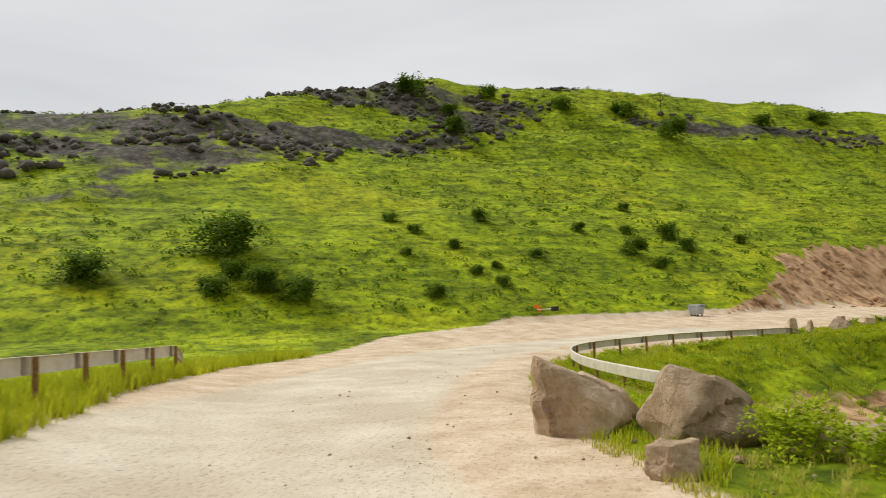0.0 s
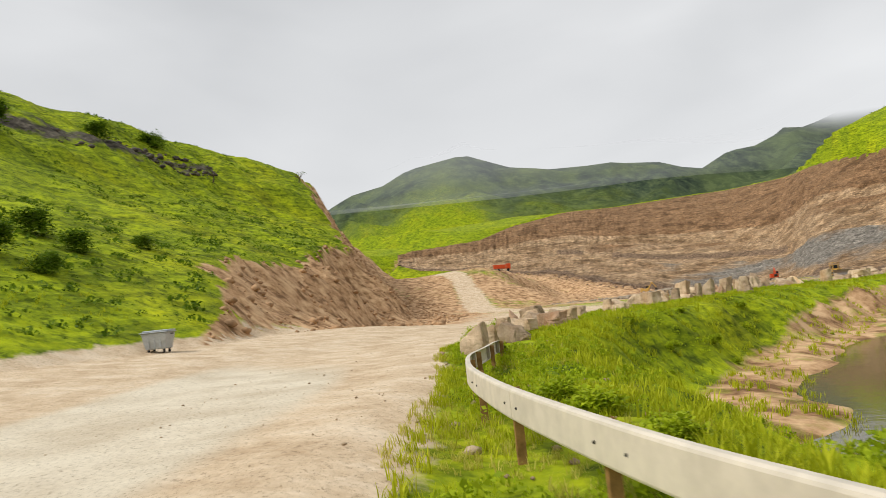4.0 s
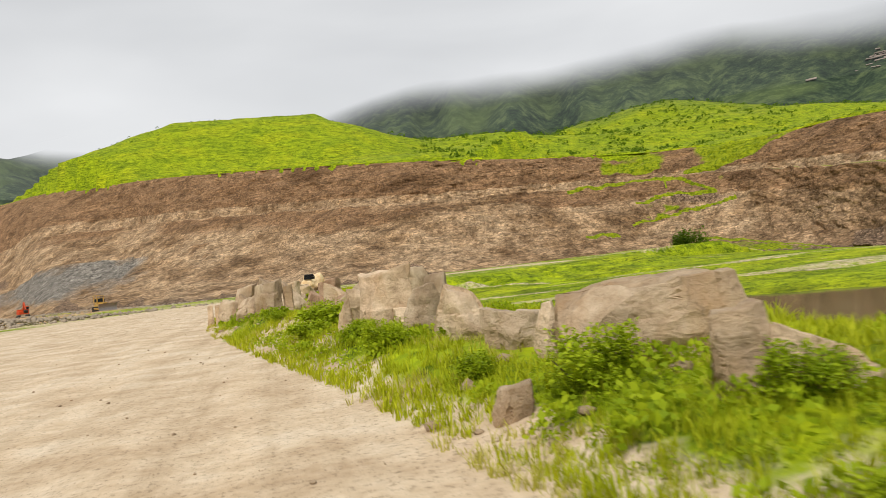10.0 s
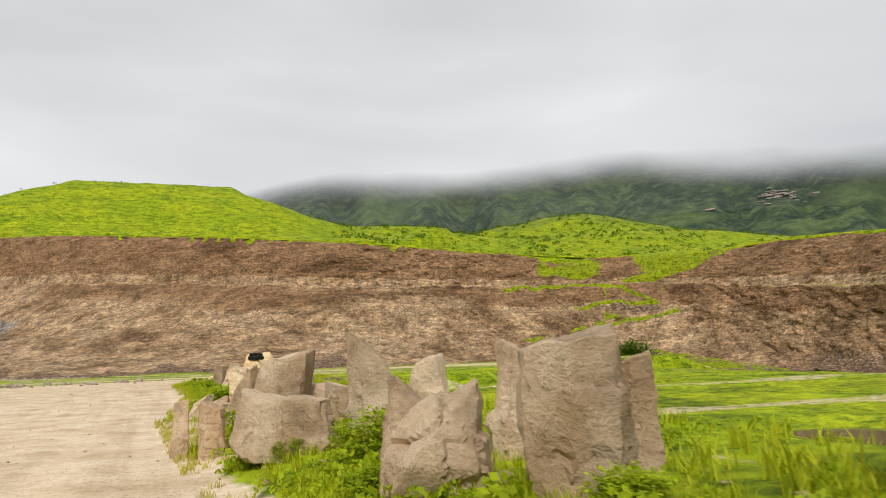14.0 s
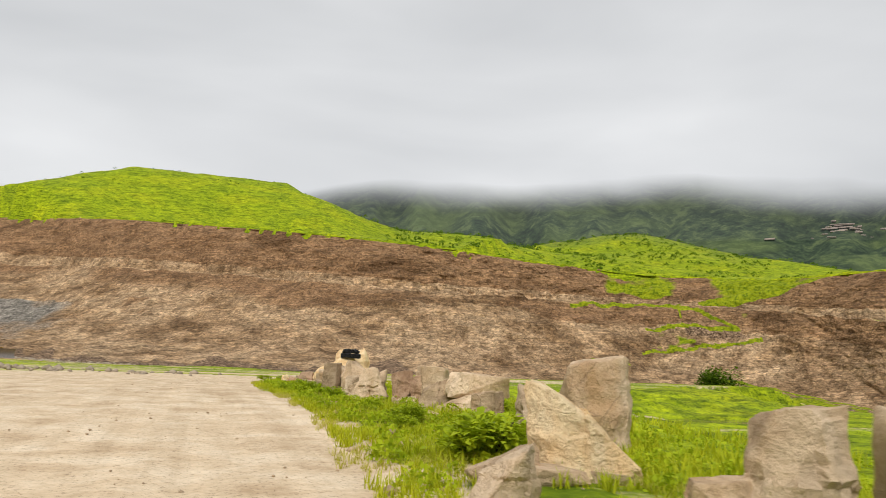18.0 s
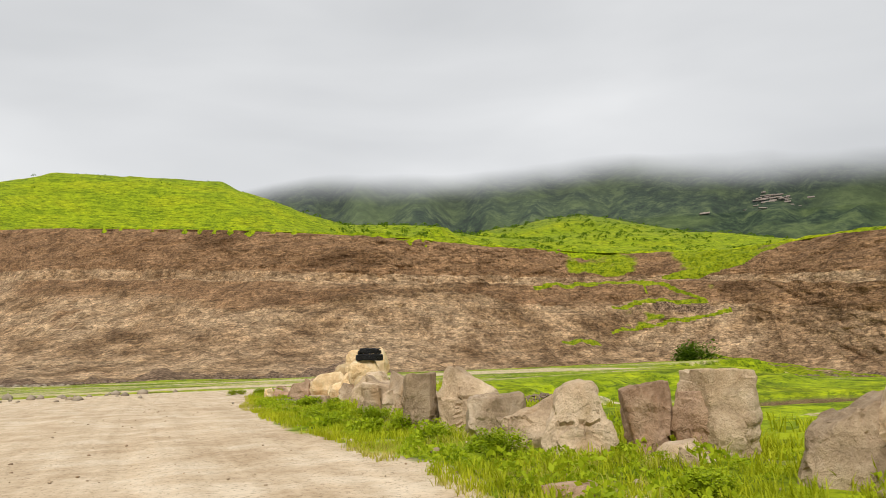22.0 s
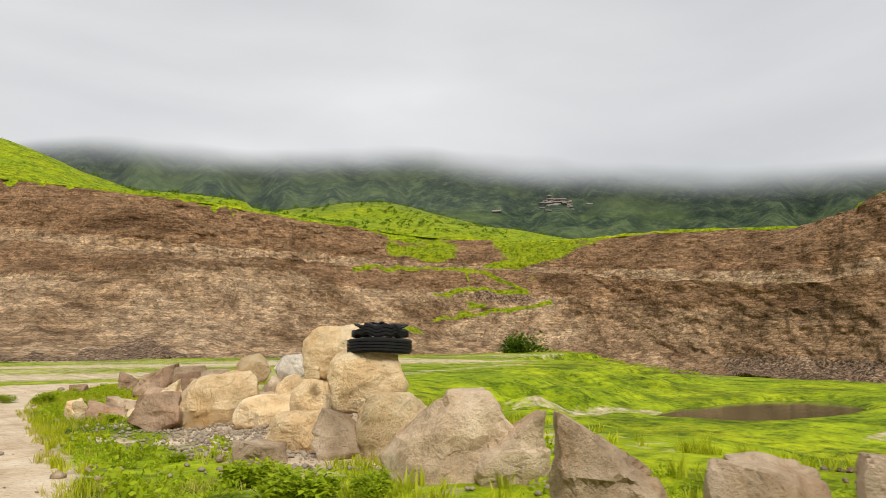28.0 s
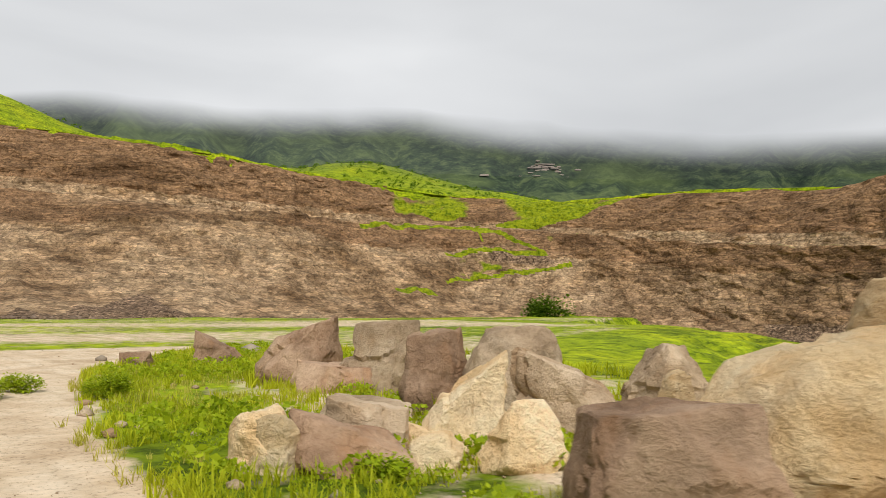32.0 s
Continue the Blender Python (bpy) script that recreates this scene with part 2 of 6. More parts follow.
    inside = (db > 0) & (dr <= 0)
    z = np.where(inside, np.minimum(z, foot_z - 0.5) * (1 - w**6) + rim_z * w**6 - 24 * w * (1 - w), z)
    behind = dr > 0
    up = rim_z - 0.25 + 0.5 * step(0, 12, dr) + 0.10 * dr * step(0, 120, dr) - 0.0
    up = up + step(5, 60, dr) * 2.0 * fbm(x * 0.02, y * 0.02, 4, 51) + 0.1 * fbm(x * 0.5, y * 0.5, 2, 52)
    up = np.minimum(up, 96 + 0.02 * dr)
    # flat-topped hill
    out_x, out_y = np.maximum(0, np.abs(x + 8) - 47) / np.where(x < -8, 1.45, 0.95), np.maximum(0, np.abs(y - 575) - 14)
    r = np.hypot(out_x, out_y) + 4 * fbm(x * 0.02, y * 0.02, 3, 55) * step(0, 20, np.hypot(out_x, out_y))
    up = up + np.maximum(0, 122.0 + 0.4 * fbm(x * 0.03, y * 0.03, 2, 58) - up) * (1 - np.clip(r / 104, 0, 1)) ** 1.25 + 0.3 * fbm(x * 0.2, y * 0.2, 2, 56)
    # rounded bushy hills
    for hx, hy, hz, hr in ((452, 790, 158, 150), (395, 700, 112, 110), (520, 820, 138, 140), (205, 650, 104, 95), (300, 700, 106, 90), (610, 760, 122, 160), (140, 690, 112, 80)):
        rr = np.hypot(x - hx, y - hy) + 10 * fbm(x * 0.015, y * 0.015, 3, 57)
        up = up + np.maximum(0, hz - up) * np.exp(-((rr / hr) ** 2))
    z = np.where(behind, up, z)
    # mountains all round the far side
    far = np.hypot(x, y - 50)
    turn = np.degrees(np.arctan2(-x, y - 50))
    tall = np.interp(turn, [-110, -95, -75, -50, -20, -8, 0, 5, 11, 17, 20.5, 24, 27.4, 30.8, 34.5, 38, 41.7, 45.6, 49.4, 53, 58, 66, 80, 100], [0.1, 0.24, 0.33, 0.36, 0.36, 0.30, 0.22, 0.19, 0.19, 0.19, 0.185, 0.15, 0.17, 0.18, 0.174, 0.203, 0.224, 0.214, 0.185, 0.17, 0.14, 0.12, 0.1, 0.05])
    top_r = np.interp(turn, [-110, 10, 24, 60], [2300, 2200, 1500, 1450])
    f = np.clip((far - 620) / (top_r - 620), 0, 1)
    mount = tall * top_r * np.where(f < 1, f**1.55, 1) + step(0.15, 0.6, f) * (28 * fbm(x * 0.004, y * 0.004, 5, 61) * step(900, 1500, far))
    mount = mount - 46 * np.abs(fbm(turn * 0.22, far * 0.0007, 3, 65)) * step(0.05, 0.4, f) * (1 - 0.6 * step(0.85, 1.0, f))
    mount = mount * step(-20, 40, y - 0.1 * np.abs(x)) * (1 - 0.45 * step(1.0, 1.5, far / top_r))
    fields = 0.088 * far * step(300, 640, far) * step(33, 43, turn) * (1 - step(75, 90, turn)) + 6 * fbm(x * 0.006, y * 0.006, 3, 63)
    z = np.where((far > 560) & (turn > 30), np.maximum(z, fields), z)
    return np.where(far > 620, np.maximum(z, mount), z)


def ground_z(x, y):
    return float(height(np.array([x]), np.array([y]))[0])


# ---------------------------------------------------------------- materials
def material(name, rough=0.9, bump=None):
    m = bpy.data.materials.new(name)
    m.use_nodes = True
    nt = m.node_tree
    b = nt.nodes["Principled BSDF"]
    b.inputs["Roughness"].default_value = rough
    b.inputs["Specular IOR Level"].default_value = 0.12
    return m, nt, b


def node(nt, kind, **values):
    n = nt.nodes.new(kind)
    for key, value in values.items():
        n.inputs[key].default_value = value
    return n


def noise_node(nt, scale, detail=5.0, rough=0.6, vector=None, stretch=None):
    n = node(nt, "ShaderNodeTexNoise", Scale=scale, Detail=detail, Roughness=rough)
    if vector is None:
        vector = node(nt, "ShaderNodeNewGeometry").outputs["Position"]
    if stretch:
        mp = node(nt, "ShaderNodeMapping", Scale=stretch)
        nt.links.new(vector, mp.inputs["Vector"])
        vector = mp.outputs[0]
    nt.links.new(vector, n.inputs["Vector"])
    return n.outputs["Fac"]


def ramp(nt, fac, *stops):
    r = nt.nodes.new("ShaderNodeValToRGB")
    while len(r.color_ramp.elements) < len(stops):
        r.color_ramp.elements.new(0.5)
    for e, (pos, col) in zip(r.color_ramp.elements, stops):
        e.position, e.color = pos, (*col, 1)
    nt.links.new(fac, r.inputs[0])
    return r.outputs[0]


def mixed(nt, fac, a, b, kind="MIX"):
    n = nt.nodes.new("ShaderNodeMixRGB")
    n.blend_type = kind
    for socket, value in zip(n.inputs, (fac, a, b)):
        if isinstance(value, (int, float)):
            socket.default_value = value
        elif isinstance(value, tuple):
            socket.default_value = (*value, 1)
        else:
            nt.links.new(value, socket)
    return n.outputs[0]


def maths(nt, op, a, b=0.0, clamp=False):
    n = nt.nodes.new("ShaderNodeMath")
    n.operation, n.use_clamp = op, clamp
    for socket, value in zip(n.inputs, (a, b)):
        if isinstance(value, (int, float)):
            socket.default_value = value
        else:
            nt.links.new(value, socket)
    return n.outputs[0]


def bumped(nt, b, fac, strength=0.5, distance=0.05):
    n = node(nt, "ShaderNodeBump", Strength=strength, Distance=distance)
    nt.links.new(fac, n.inputs["Height"])
    nt.links.new(n.outputs[0], b.inputs["Normal"])
    return n


def attr(nt, name):
    n = nt.nodes.new("ShaderNodeAttribute")
    n.attribute_name = name
    return n.outputs["Fac"]


def edge_mask(nt, raw, noise_fac, spread=0.5, hard=5.0):
    """A mask whose border is broken up by noise."""
    v = maths(nt, "ADD", raw, maths(nt, "MULTIPLY", maths(nt, "SUBTRACT", noise_fac, 0.5), spread))
    return maths(nt, "ADD", maths(nt, "MULTIPLY", maths(nt, "SUBTRACT", v, 0.5), hard), 0.5, clamp=True)


def make_ground():
    m, nt, b = material("ground_mix", 0.95)
    fine, mid, big = noise_node(nt, 7.0, 8), noise_node(nt, 0.9, 6), noise_node(nt, 0.05, 5)
    huge = noise_node(nt, 0.012, 5)
    # pale dust of the carriageway
    dust = ramp(nt, mid, (0.36, (0.44, 0.315, 0.190)), (0.5, (0.585, 0.455, 0.305)), (0.64, (0.69, 0.575, 0.425)))
    dust = mixed(nt, 0.35, dust, ramp(nt, fine, (0.3, (0.36, 0.27, 0.18)), (0.6, (0.60, 0.49, 0.36)), (0.8, (0.66, 0.56, 0.43))))
    paved = ramp(nt, noise_node(nt, 0.5, 7), (0.38, (0.50, 0.425, 0.315)), (0.62, (0.62, 0.555, 0.435)))
    dust = mixed(nt, edge_mask(nt, attr(nt, "paved"), big, 0.5, 2.5), dust, paved)
    # wheel tracks along the straight, and scattered chippings
    track = ramp(nt, noise_node(nt, 1.0, 5, 0.6, None, (2.6, 0.10, 1.0)), (0.38, (0.72, 0.68, 0.62)), (0.5, (1, 1, 1)), (0.62, (1.14, 1.13, 1.12)))
    dust = mixed(nt, maths(nt, "MULTIPLY", attr(nt, "track"), 0.32), dust, track, "MULTIPLY")
    chips = ramp(nt, noise_node(nt, 16.0, 3, 0.8), (0.36, (0.42, 0.39, 0.35)), (0.43, (1, 1, 1)), (0.62, (1.12, 1.12, 1.12)))
    dust = mixed(nt, 0.65, dust, chips, "MULTIPLY")
    # grass
    tuft = noise_node(nt, 2.6, 6, 0.7)
    green = ramp(nt, tuft, (0.36, (0.042, 0.085, 0.003)), (0.47, (0.215, 0.285, 0.003)), (0.62, (0.415, 0.465, 0.005)))
    green = mixed(nt, 0.6, green, ramp(nt, big, (0.38, (0.15, 0.23, 0.003)), (0.50, (0.25, 0.33, 0.004)), (0.62, (0.37, 0.395, 0.006))))
    scrub = ramp(nt, noise_node(nt, 0.22, 6, 0.65), (0.40, (0.035, 0.07, 0.006)), (0.56, (0.21, 0.275, 0.012)))
    green = mixed(nt, 0.45, green, scrub)
    green = mixed(nt, 0.6, green, ramp(nt, noise_node(nt, 0.45, 7, 0.8, None, (1, 1, 2.4)), (0.40, (0.34, 0.44, 0.3)), (0.48, (1, 1, 1)), (0.60, (1.22, 1.18, 1.0))), "MULTIPLY")
    # terraces trodden along the slope, and small tussocks
    tread = ramp(nt, noise_node(nt, 1.0, 5, 0.6, None, (0.16, 0.16, 1.5)), (0.36, (0.38, 0.42, 0.36)), (0.50, (1, 1, 1)), (0.66, (1.18, 1.12, 0.9)))
    green = mixed(nt, 0.8, green, tread, "MULTIPLY")
    tussock = ramp(nt, noise_node(nt, 1.15, 4, 0.75), (0.38, (0.30, 0.36, 0.26)), (0.46, (1, 1, 1)), (0.60, (1.5, 1.40, 1.0)))
    green = mixed(nt, 0.75, green, tussock, "MULTIPLY")
    # brown earth and stone
    earth = ramp(nt, noise_node(nt, 0.6, 8, 0.65), (0.38, (0.18, 0.098, 0.046)), (0.49, (0.42, 0.255, 0.132)), (0.62, (0.62, 0.420, 0.240)))
    stone = ramp(nt, noise_node(nt, 0.8, 8, 0.7), (0.36, (0.030, 0.026, 0.022)), (0.5, (0.075, 0.066, 0.052)), (0.66, (0.17, 0.148, 0.115)))
    col = mixed(nt, edge_mask(nt, attr(nt, "grass"), noise_node(nt, 1.6, 6), 0.9, 4.0), dust, green)
    col = mixed(nt, edge_mask(nt, attr(nt, "earth"), noise_node(nt, 0.5, 6), 0.8, 5.0), col, earth)
    col = mixed(nt, edge_mask(nt, attr(nt, "stone"), noise_node(nt, 0.16, 7, 0.65), 1.3, 6.0), col, stone)
    # far woods: darker green, with the blue of distance haze put into the colour
    wood = ramp(nt, noise_node(nt, 0.035, 9, 0.78), (0.40, (0.018, 0.030, 0.020)), (0.50, (0.036, 0.056, 0.031)), (0.60, (0.085, 0.112, 0.05)))
    wood = mixed(nt, ramp(nt, noise_node(nt, 0.007, 7, 0.6), (0.47, (0, 0, 0)), (0.64, (0.42, 0.42, 0.42))), wood, (0.12, 0.16, 0.05))
    col = mixed(nt, edge_mask(nt, attr(nt, "wood"), huge, 0.5, 2.0), col, wood)
    nt.links.new(col, b.inputs["Base Color"])
    bumped(nt, b, maths(nt, "ADD", maths(nt, "MULTIPLY", mid, 0.6), maths(nt, "MULTIPLY", fine, 0.4)), 0.7, 0.10)
    return m


def make_cliff():
    m, nt, b = material("quarry_rock", 0.95)
    geo = node(nt, "ShaderNodeNewGeometry").outputs["Position"]

    def cells(scale, stretch, feature="F1"):
        mp = node(nt, "ShaderNodeMapping", Scale=stretch)
        wob = mixed(nt, 0.06, geo, noise_node(nt, 0.4, 3, 0.6, geo), "ADD")
        nt.links.new(wob, mp.inputs["Vector"])
        n = node(nt, "ShaderNodeTexVoronoi", Scale=scale, Randomness=1.0)
        n.feature = feature
        nt.links.new(mp.outputs[0], n.inputs["Vector"])
        return n

    blotch = noise_node(nt, 0.05, 7, 0.62, geo, (1, 1, 1.6))
    grain = noise_node(nt, 1.5, 8, 0.75, geo)
    gully = noise_node(nt, 0.35, 6, 0.6, geo, (1.0, 1.0, 0.22))
    # face colours
    tan = ramp(nt, blotch, (0.36, (0.25, 0.160, 0.085)), (0.48, (0.435, 0.300, 0.176)), (0.60, (0.54, 0.395, 0.245)), (0.70, (0.34, 0.216, 0.119)))
    brown = ramp(nt, blotch, (0.36, (0.18, 0.106, 0.053)), (0.50, (0.345, 0.214, 0.116)), (0.66, (0.26, 0.154, 0.079)))
    beds = ramp(nt, noise_node(nt, 1.0, 6, 0.7, geo, (0.035, 0.035, 1.1)), (0.38, (1.12, 1.08, 1.02)), (0.47, (0.95, 0.93, 0.9)), (0.50, (0.42, 0.38, 0.35)), (0.54, (1.05, 1.02, 1.0)), (0.64, (0.62, 0.58, 0.55)))
    brown = mixed(nt, 0.8, brown, beds, "MULTIPLY")
    slide = ramp(nt, noise_node(nt, 0.30, 5, 0.6, geo, (1.0, 1.0, 0.16)), (0.40, (0.62, 0.58, 0.54)), (0.50, (1, 1, 1)), (0.62, (1.22, 1.2, 1.16)))
    tan = mixed(nt, 0.8, tan, slide, "MULTIPLY")
    tan = mixed(nt, 0.62, tan, beds, "MULTIPLY")
    col = mixed(nt, edge_mask(nt, attr(nt, "dark"), blotch, 0.7, 4.0), tan, brown)
    grey = ramp(nt, noise_node(nt, 0.5, 6, 0.7), (0.38, (0.14, 0.125, 0.105)), (0.62, (0.36, 0.33, 0.28)))
    col = mixed(nt, edge_mask(nt, attr(nt, "grey"), blotch, 1.0, 3.5), col, grey)
    rubble = ramp(nt, grain, (0.38, (0.10, 0.064, 0.040)), (0.52, (0.24, 0.160, 0.100)), (0.64, (0.42, 0.30, 0.20)))
    col = mixed(nt, edge_mask(nt, attr(nt, "rubble"), noise_node(nt, 0.2, 5), 0.7, 5.0), col, rubble)
    # broken blocks at two sizes, dark joints between them, and grit
    for scale, stretch, low, high, amount in ((0.75, (1, 1, 1.9), 0.55, 1.28, 0.75), (0.22, (0.7, 0.7, 2.2), 0.72, 1.20, 0.7)):
        shade = ramp(nt, maths(nt, "FRACT", maths(nt, "MULTIPLY", cells(scale, stretch).outputs["Color"], 7.0)), (0.0, (low,) * 3), (1.0, (high,) * 3))
        col = mixed(nt, amount, col, shade, "MULTIPLY")
    joint = cells(0.55, (1, 1, 2.0), "DISTANCE_TO_EDGE").outputs["Distance"]
    col = mixed(nt, 0.50, col, ramp(nt, joint, (0.02, (0.34, 0.31, 0.29)), (0.10, (1, 1, 1))), "MULTIPLY")
    grit = ramp(nt, grain, (0.38, (0.34, 0.32, 0.30)), (0.50, (1, 1, 1)), (0.64, (1.38, 1.34, 1.3)))
    col = mixed(nt, 0.72, col, grit, "MULTIPLY")
    grass = ramp(nt, noise_node(nt, 0.9, 6, 0.7), (0.36, (0.07, 0.12, 0.004)), (0.62, (0.32, 0.36, 0.012)))
    col = mixed(nt, edge_mask(nt, attr(nt, "grass"), noise_node(nt, 0.35, 6), 0.5, 6.0), col, grass)
    nt.links.new(col, b.inputs["Base Color"])
    bumped(nt, b, maths(nt, "ADD", grain, maths(nt, "MULTIPLY", maths(nt, "MINIMUM", joint, 0.25), 1.4)), 1.0, 0.48)
    return m


def make_rock(name, dark, middle, light, stain, relief=0.13):
    m, nt, b = material(name, 0.88)
    tc = nt.nodes.new("ShaderNodeTexCoord").outputs["Object"]
    info = nt.nodes.new("ShaderNodeObjectInfo").outputs["Random"]
    shift = node(nt, "ShaderNodeVectorMath")
    shift.operation = "ADD"
    comb = nt.nodes.new("ShaderNodeCombineXYZ")
    for s in comb.inputs:
        nt.links.new(maths(nt, "MULTIPLY", info, 37.0), s)
    nt.links.new(tc, shift.inputs[0])
    nt.links.new(comb.outputs[0], shift.inputs[1])
    v = shift.outputs[0]
    a = noise_node(nt, 2.2, 8, 0.65, v)
    g = noise_node(nt, 18.0, 6, 0.7, v)
    s = noise_node(nt, 1.1, 5, 0.6, v, (1, 1, 0.5))
    col = ramp(nt, a, (0.40, dark), (0.50, middle), (0.60, light))
    col = mixed(nt, 0.34, col, ramp(nt, g, (0.38, dark), (0.5, middle), (0.62, light)))
    broad = noise_node(nt, 0.8, 4, 0.5, v)
    col = mixed(nt, 0.55, col, ramp(nt, broad, (0.36, tuple(0.62 * c for c in middle)), (0.50, middle), (0.60, light)))
    col = mixed(nt, ramp(nt, s, (0.52, (0, 0, 0)), (0.70, (0.75, 0.75, 0.75))), col, stain)
    value = maths(nt, "ADD", maths(nt, "MULTIPLY", info, 0.40), 0.74)
    comb2 = nt.nodes.new("ShaderNodeCombineXYZ")
    for sk in comb2.inputs:
        nt.links.new(value, sk)
    col = mixed(nt, 1.0, col, comb2.outputs[0], "MULTIPLY")
    nt.links.new(col, b.inputs["Base Color"])
    crack = node(nt, "ShaderNodeTexVoronoi", Scale=2.3)
    crack.feature = "DISTANCE_TO_EDGE"
    warp = mixed(nt, 0.25, v, a)
    nt.links.new(warp, crack.inputs["Vector"])
    line = ramp(nt, crack.outputs["Distance"], (0.0, (0, 0, 0)), (0.03, (1, 1, 1)))
    joined = mixed(nt, maths(nt, "MULTIPLY", maths(nt, "SUBTRACT", 1.0, line), ramp(nt, s, (0.54, (0, 0, 0)), (0.66, (0.6, 0.6, 0.6)))), col, dark)
    nt.links.new(joined, b.inputs["Base Color"])
    bumped(nt, b, maths(nt, "ADD", maths(nt, "ADD", a, maths(nt, "MULTIPLY", g, 0.3)), maths(nt, "MULTIPLY", line, 0.03)), 1.0, relief)
    return m


def plain(name, colour, rough=0.6, metal=0.0, wear=0.25, scale=6.0, bump_by=0.01):
    m, nt, b = material(name, rough)
    n = noise_node(nt, scale, 6, 0.65, nt.nodes.new("ShaderNodeTexCoord").outputs["Object"])
    low = tuple(c * (1 - wear) for c in colour)
    nt.links.new(ramp(nt, n, (0.3, low), (0.6, colour), (0.85, tuple(min(1, c * (1 + wear * 0.4)) for c in colour))), b.inputs["Base Color"])
    b.inputs["Metallic"].default_value = metal
    bumped(nt, b, n, 0.3, bump_by)
    return m


def leafy(name, dark, light, rough=0.6):
    m, nt, b = material(name, rough)
    n = nt.nodes.new("ShaderNodeNewGeometry").outputs["Random Per Island"]
    big = noise_node(nt, 0.6, 4)
    col = ramp(nt, n, (0.0, dark), (1.0, light))
    col = mixed(nt, 0.4, col, ramp(nt, big, (0.3, dark), (0.7, light)))
    nt.links.new(col, b.inputs["Base Color"])
    tr = nt.nodes.new("ShaderNodeBsdfTranslucent")
    nt.links.new(col, tr.inputs["Color"])
    mx = nt.nodes.new("ShaderNodeMixShader")
    mx.inputs[0].default_value = 0.42
    nt.links.new(b.outputs[0], mx.inputs[1])
    nt.links.new(tr.outputs[0], mx.inputs[2])
    nt.links.new(mx.outputs[0], nt.nodes["Material Output"].inputs[0])
    return m


M_GROUND, M_CLIFF = make_ground(), make_cliff()
M_ROCK = {"grey": make_rock("grey_basalt", (0.20, 0.134, 0.080), (0.52, 0.380, 0.244), (0.74, 0.585, 0.415), (0.46, 0.285, 0.145)),
          "tan": make_rock("cream_limestone", (0.50, 0.30, 0.13), (0.94, 0.69, 0.39), (0.98, 0.83, 0.57), (0.82, 0.51, 0.225), 0.20),
          "spot": make_rock("spotted_rock", (0.03, 0.028, 0.025), (0.70, 0.62, 0.51), (0.86, 0.79, 0.68), (0.04, 0.035, 0.03)),
          "brown": make_rock("red_brown_rock", (0.12, 0.068, 0.040), (0.36, 0.228, 0.142), (0.56, 0.395, 0.268), (0.42, 0.215, 0.10))}
M_GRASS = leafy("grass_blades", (0.25, 0.31, 0.006), (0.60, 0.61, 0.03))
M_LEAF = leafy("weed_leaves", (0.18, 0.27, 0.008), (0.50, 0.58, 0.022))
M_DRY = leafy("dry_grass", (0.34, 0.34, 0.03), (0.62, 0.55, 0.13))
M_BUSH = leafy("scrub_leaves", (0.045, 0.095, 0.006), (0.17, 0.265, 0.016))
M_RAIL = plain("galvanised_beam", (0.66, 0.60, 0.50), 0.55, 0.15, 0.22, 3.0)
M_POST = plain("rusty_post", (0.33, 0.19, 0.07), 0.7, 0.1, 0.5, 9.0)
M_DARKSTEEL = plain("dark_steel", (0.05, 0.045, 0.04), 0.6, 0.4, 0.4)
M_TYRE = plain("black_rubber", (0.020, 0.020, 0.022), 0.48, 0.0, 0.4, 12.0)
M_BIN = plain("galvanised_bin", (0.44, 0.47, 0.49), 0.5, 0.35, 0.2)
M_YELLOW = plain("dusty_yellow_paint", (0.55, 0.34, 0.09), 0.6, 0.0, 0.4)
M_RED = plain("red_paint", (0.60, 0.08, 0.025), 0.5, 0.0, 0.3)
M_GLASS = plain("dark_cab_glass", (0.02, 0.025, 0.03), 0.15, 0.0, 0.2)
M_BARK = plain("bark", (0.10, 0.075, 0.055), 0.9, 0.0, 0.4)


# ---------------------------------------------------------------- mesh helpers
def part(name, bm, mat, parent=None, label=""):
    me = bpy.data.meshes.new(name)
    bm.to_mesh(me)
    bm.free()
    me.materials.append(mat)
    ob = new(name, me)
    if parent:
        ob.parent = parent
    if label:
        tagged(ob, label)
    return ob


def sheet(name, verts, faces, mat, parent=None, smooth=True):
    me = bpy.data.meshes.new(name)
    verts, faces = np.asarray(verts, np.float32), np.asarray(faces, np.int32)
    me.vertices.add(len(verts))
    me.vertices.foreach_set("co", verts.ravel())
    k = faces.shape[1]
    me.loops.add(faces.size)
    me.loops.foreach_set("vertex_index", faces.ravel())
    me.polygons.add(len(faces))
    me.polygons.foreach_set("loop_start", np.arange(0, faces.size, k, dtype=np.int32))
    me.polygons.foreach_set("loop_total", np.full(len(faces), k, np.int32))
    if smooth:
        me.polygons.foreach_set("use_smooth", np.ones(len(faces), bool))
    me.update(calc_edges=True)
    me.materials.append(mat)
    ob = new(name, me)
    if parent:
        ob.parent = parent
    return ob


def mask(ob, name, values):
    a = ob.data.attributes.new(name, "FLOAT", "POINT")
    a.data.foreach_set("value", np.asarray(values, np.float32).ravel())


def empty(name, x, y, z, turn=0.0):
    ob = new(name)
    ob.matrix_basis = pose(x, y, z, 0, 0, turn)
    return ob


def grid_faces(nu, nv):
    i = np.arange(nu * nv).reshape(nu, nv)
    return np.stack([i[:-1, :-1], i[1:, :-1], i[1:, 1:], i[:-1, 1:]], -1).reshape(-1, 4)


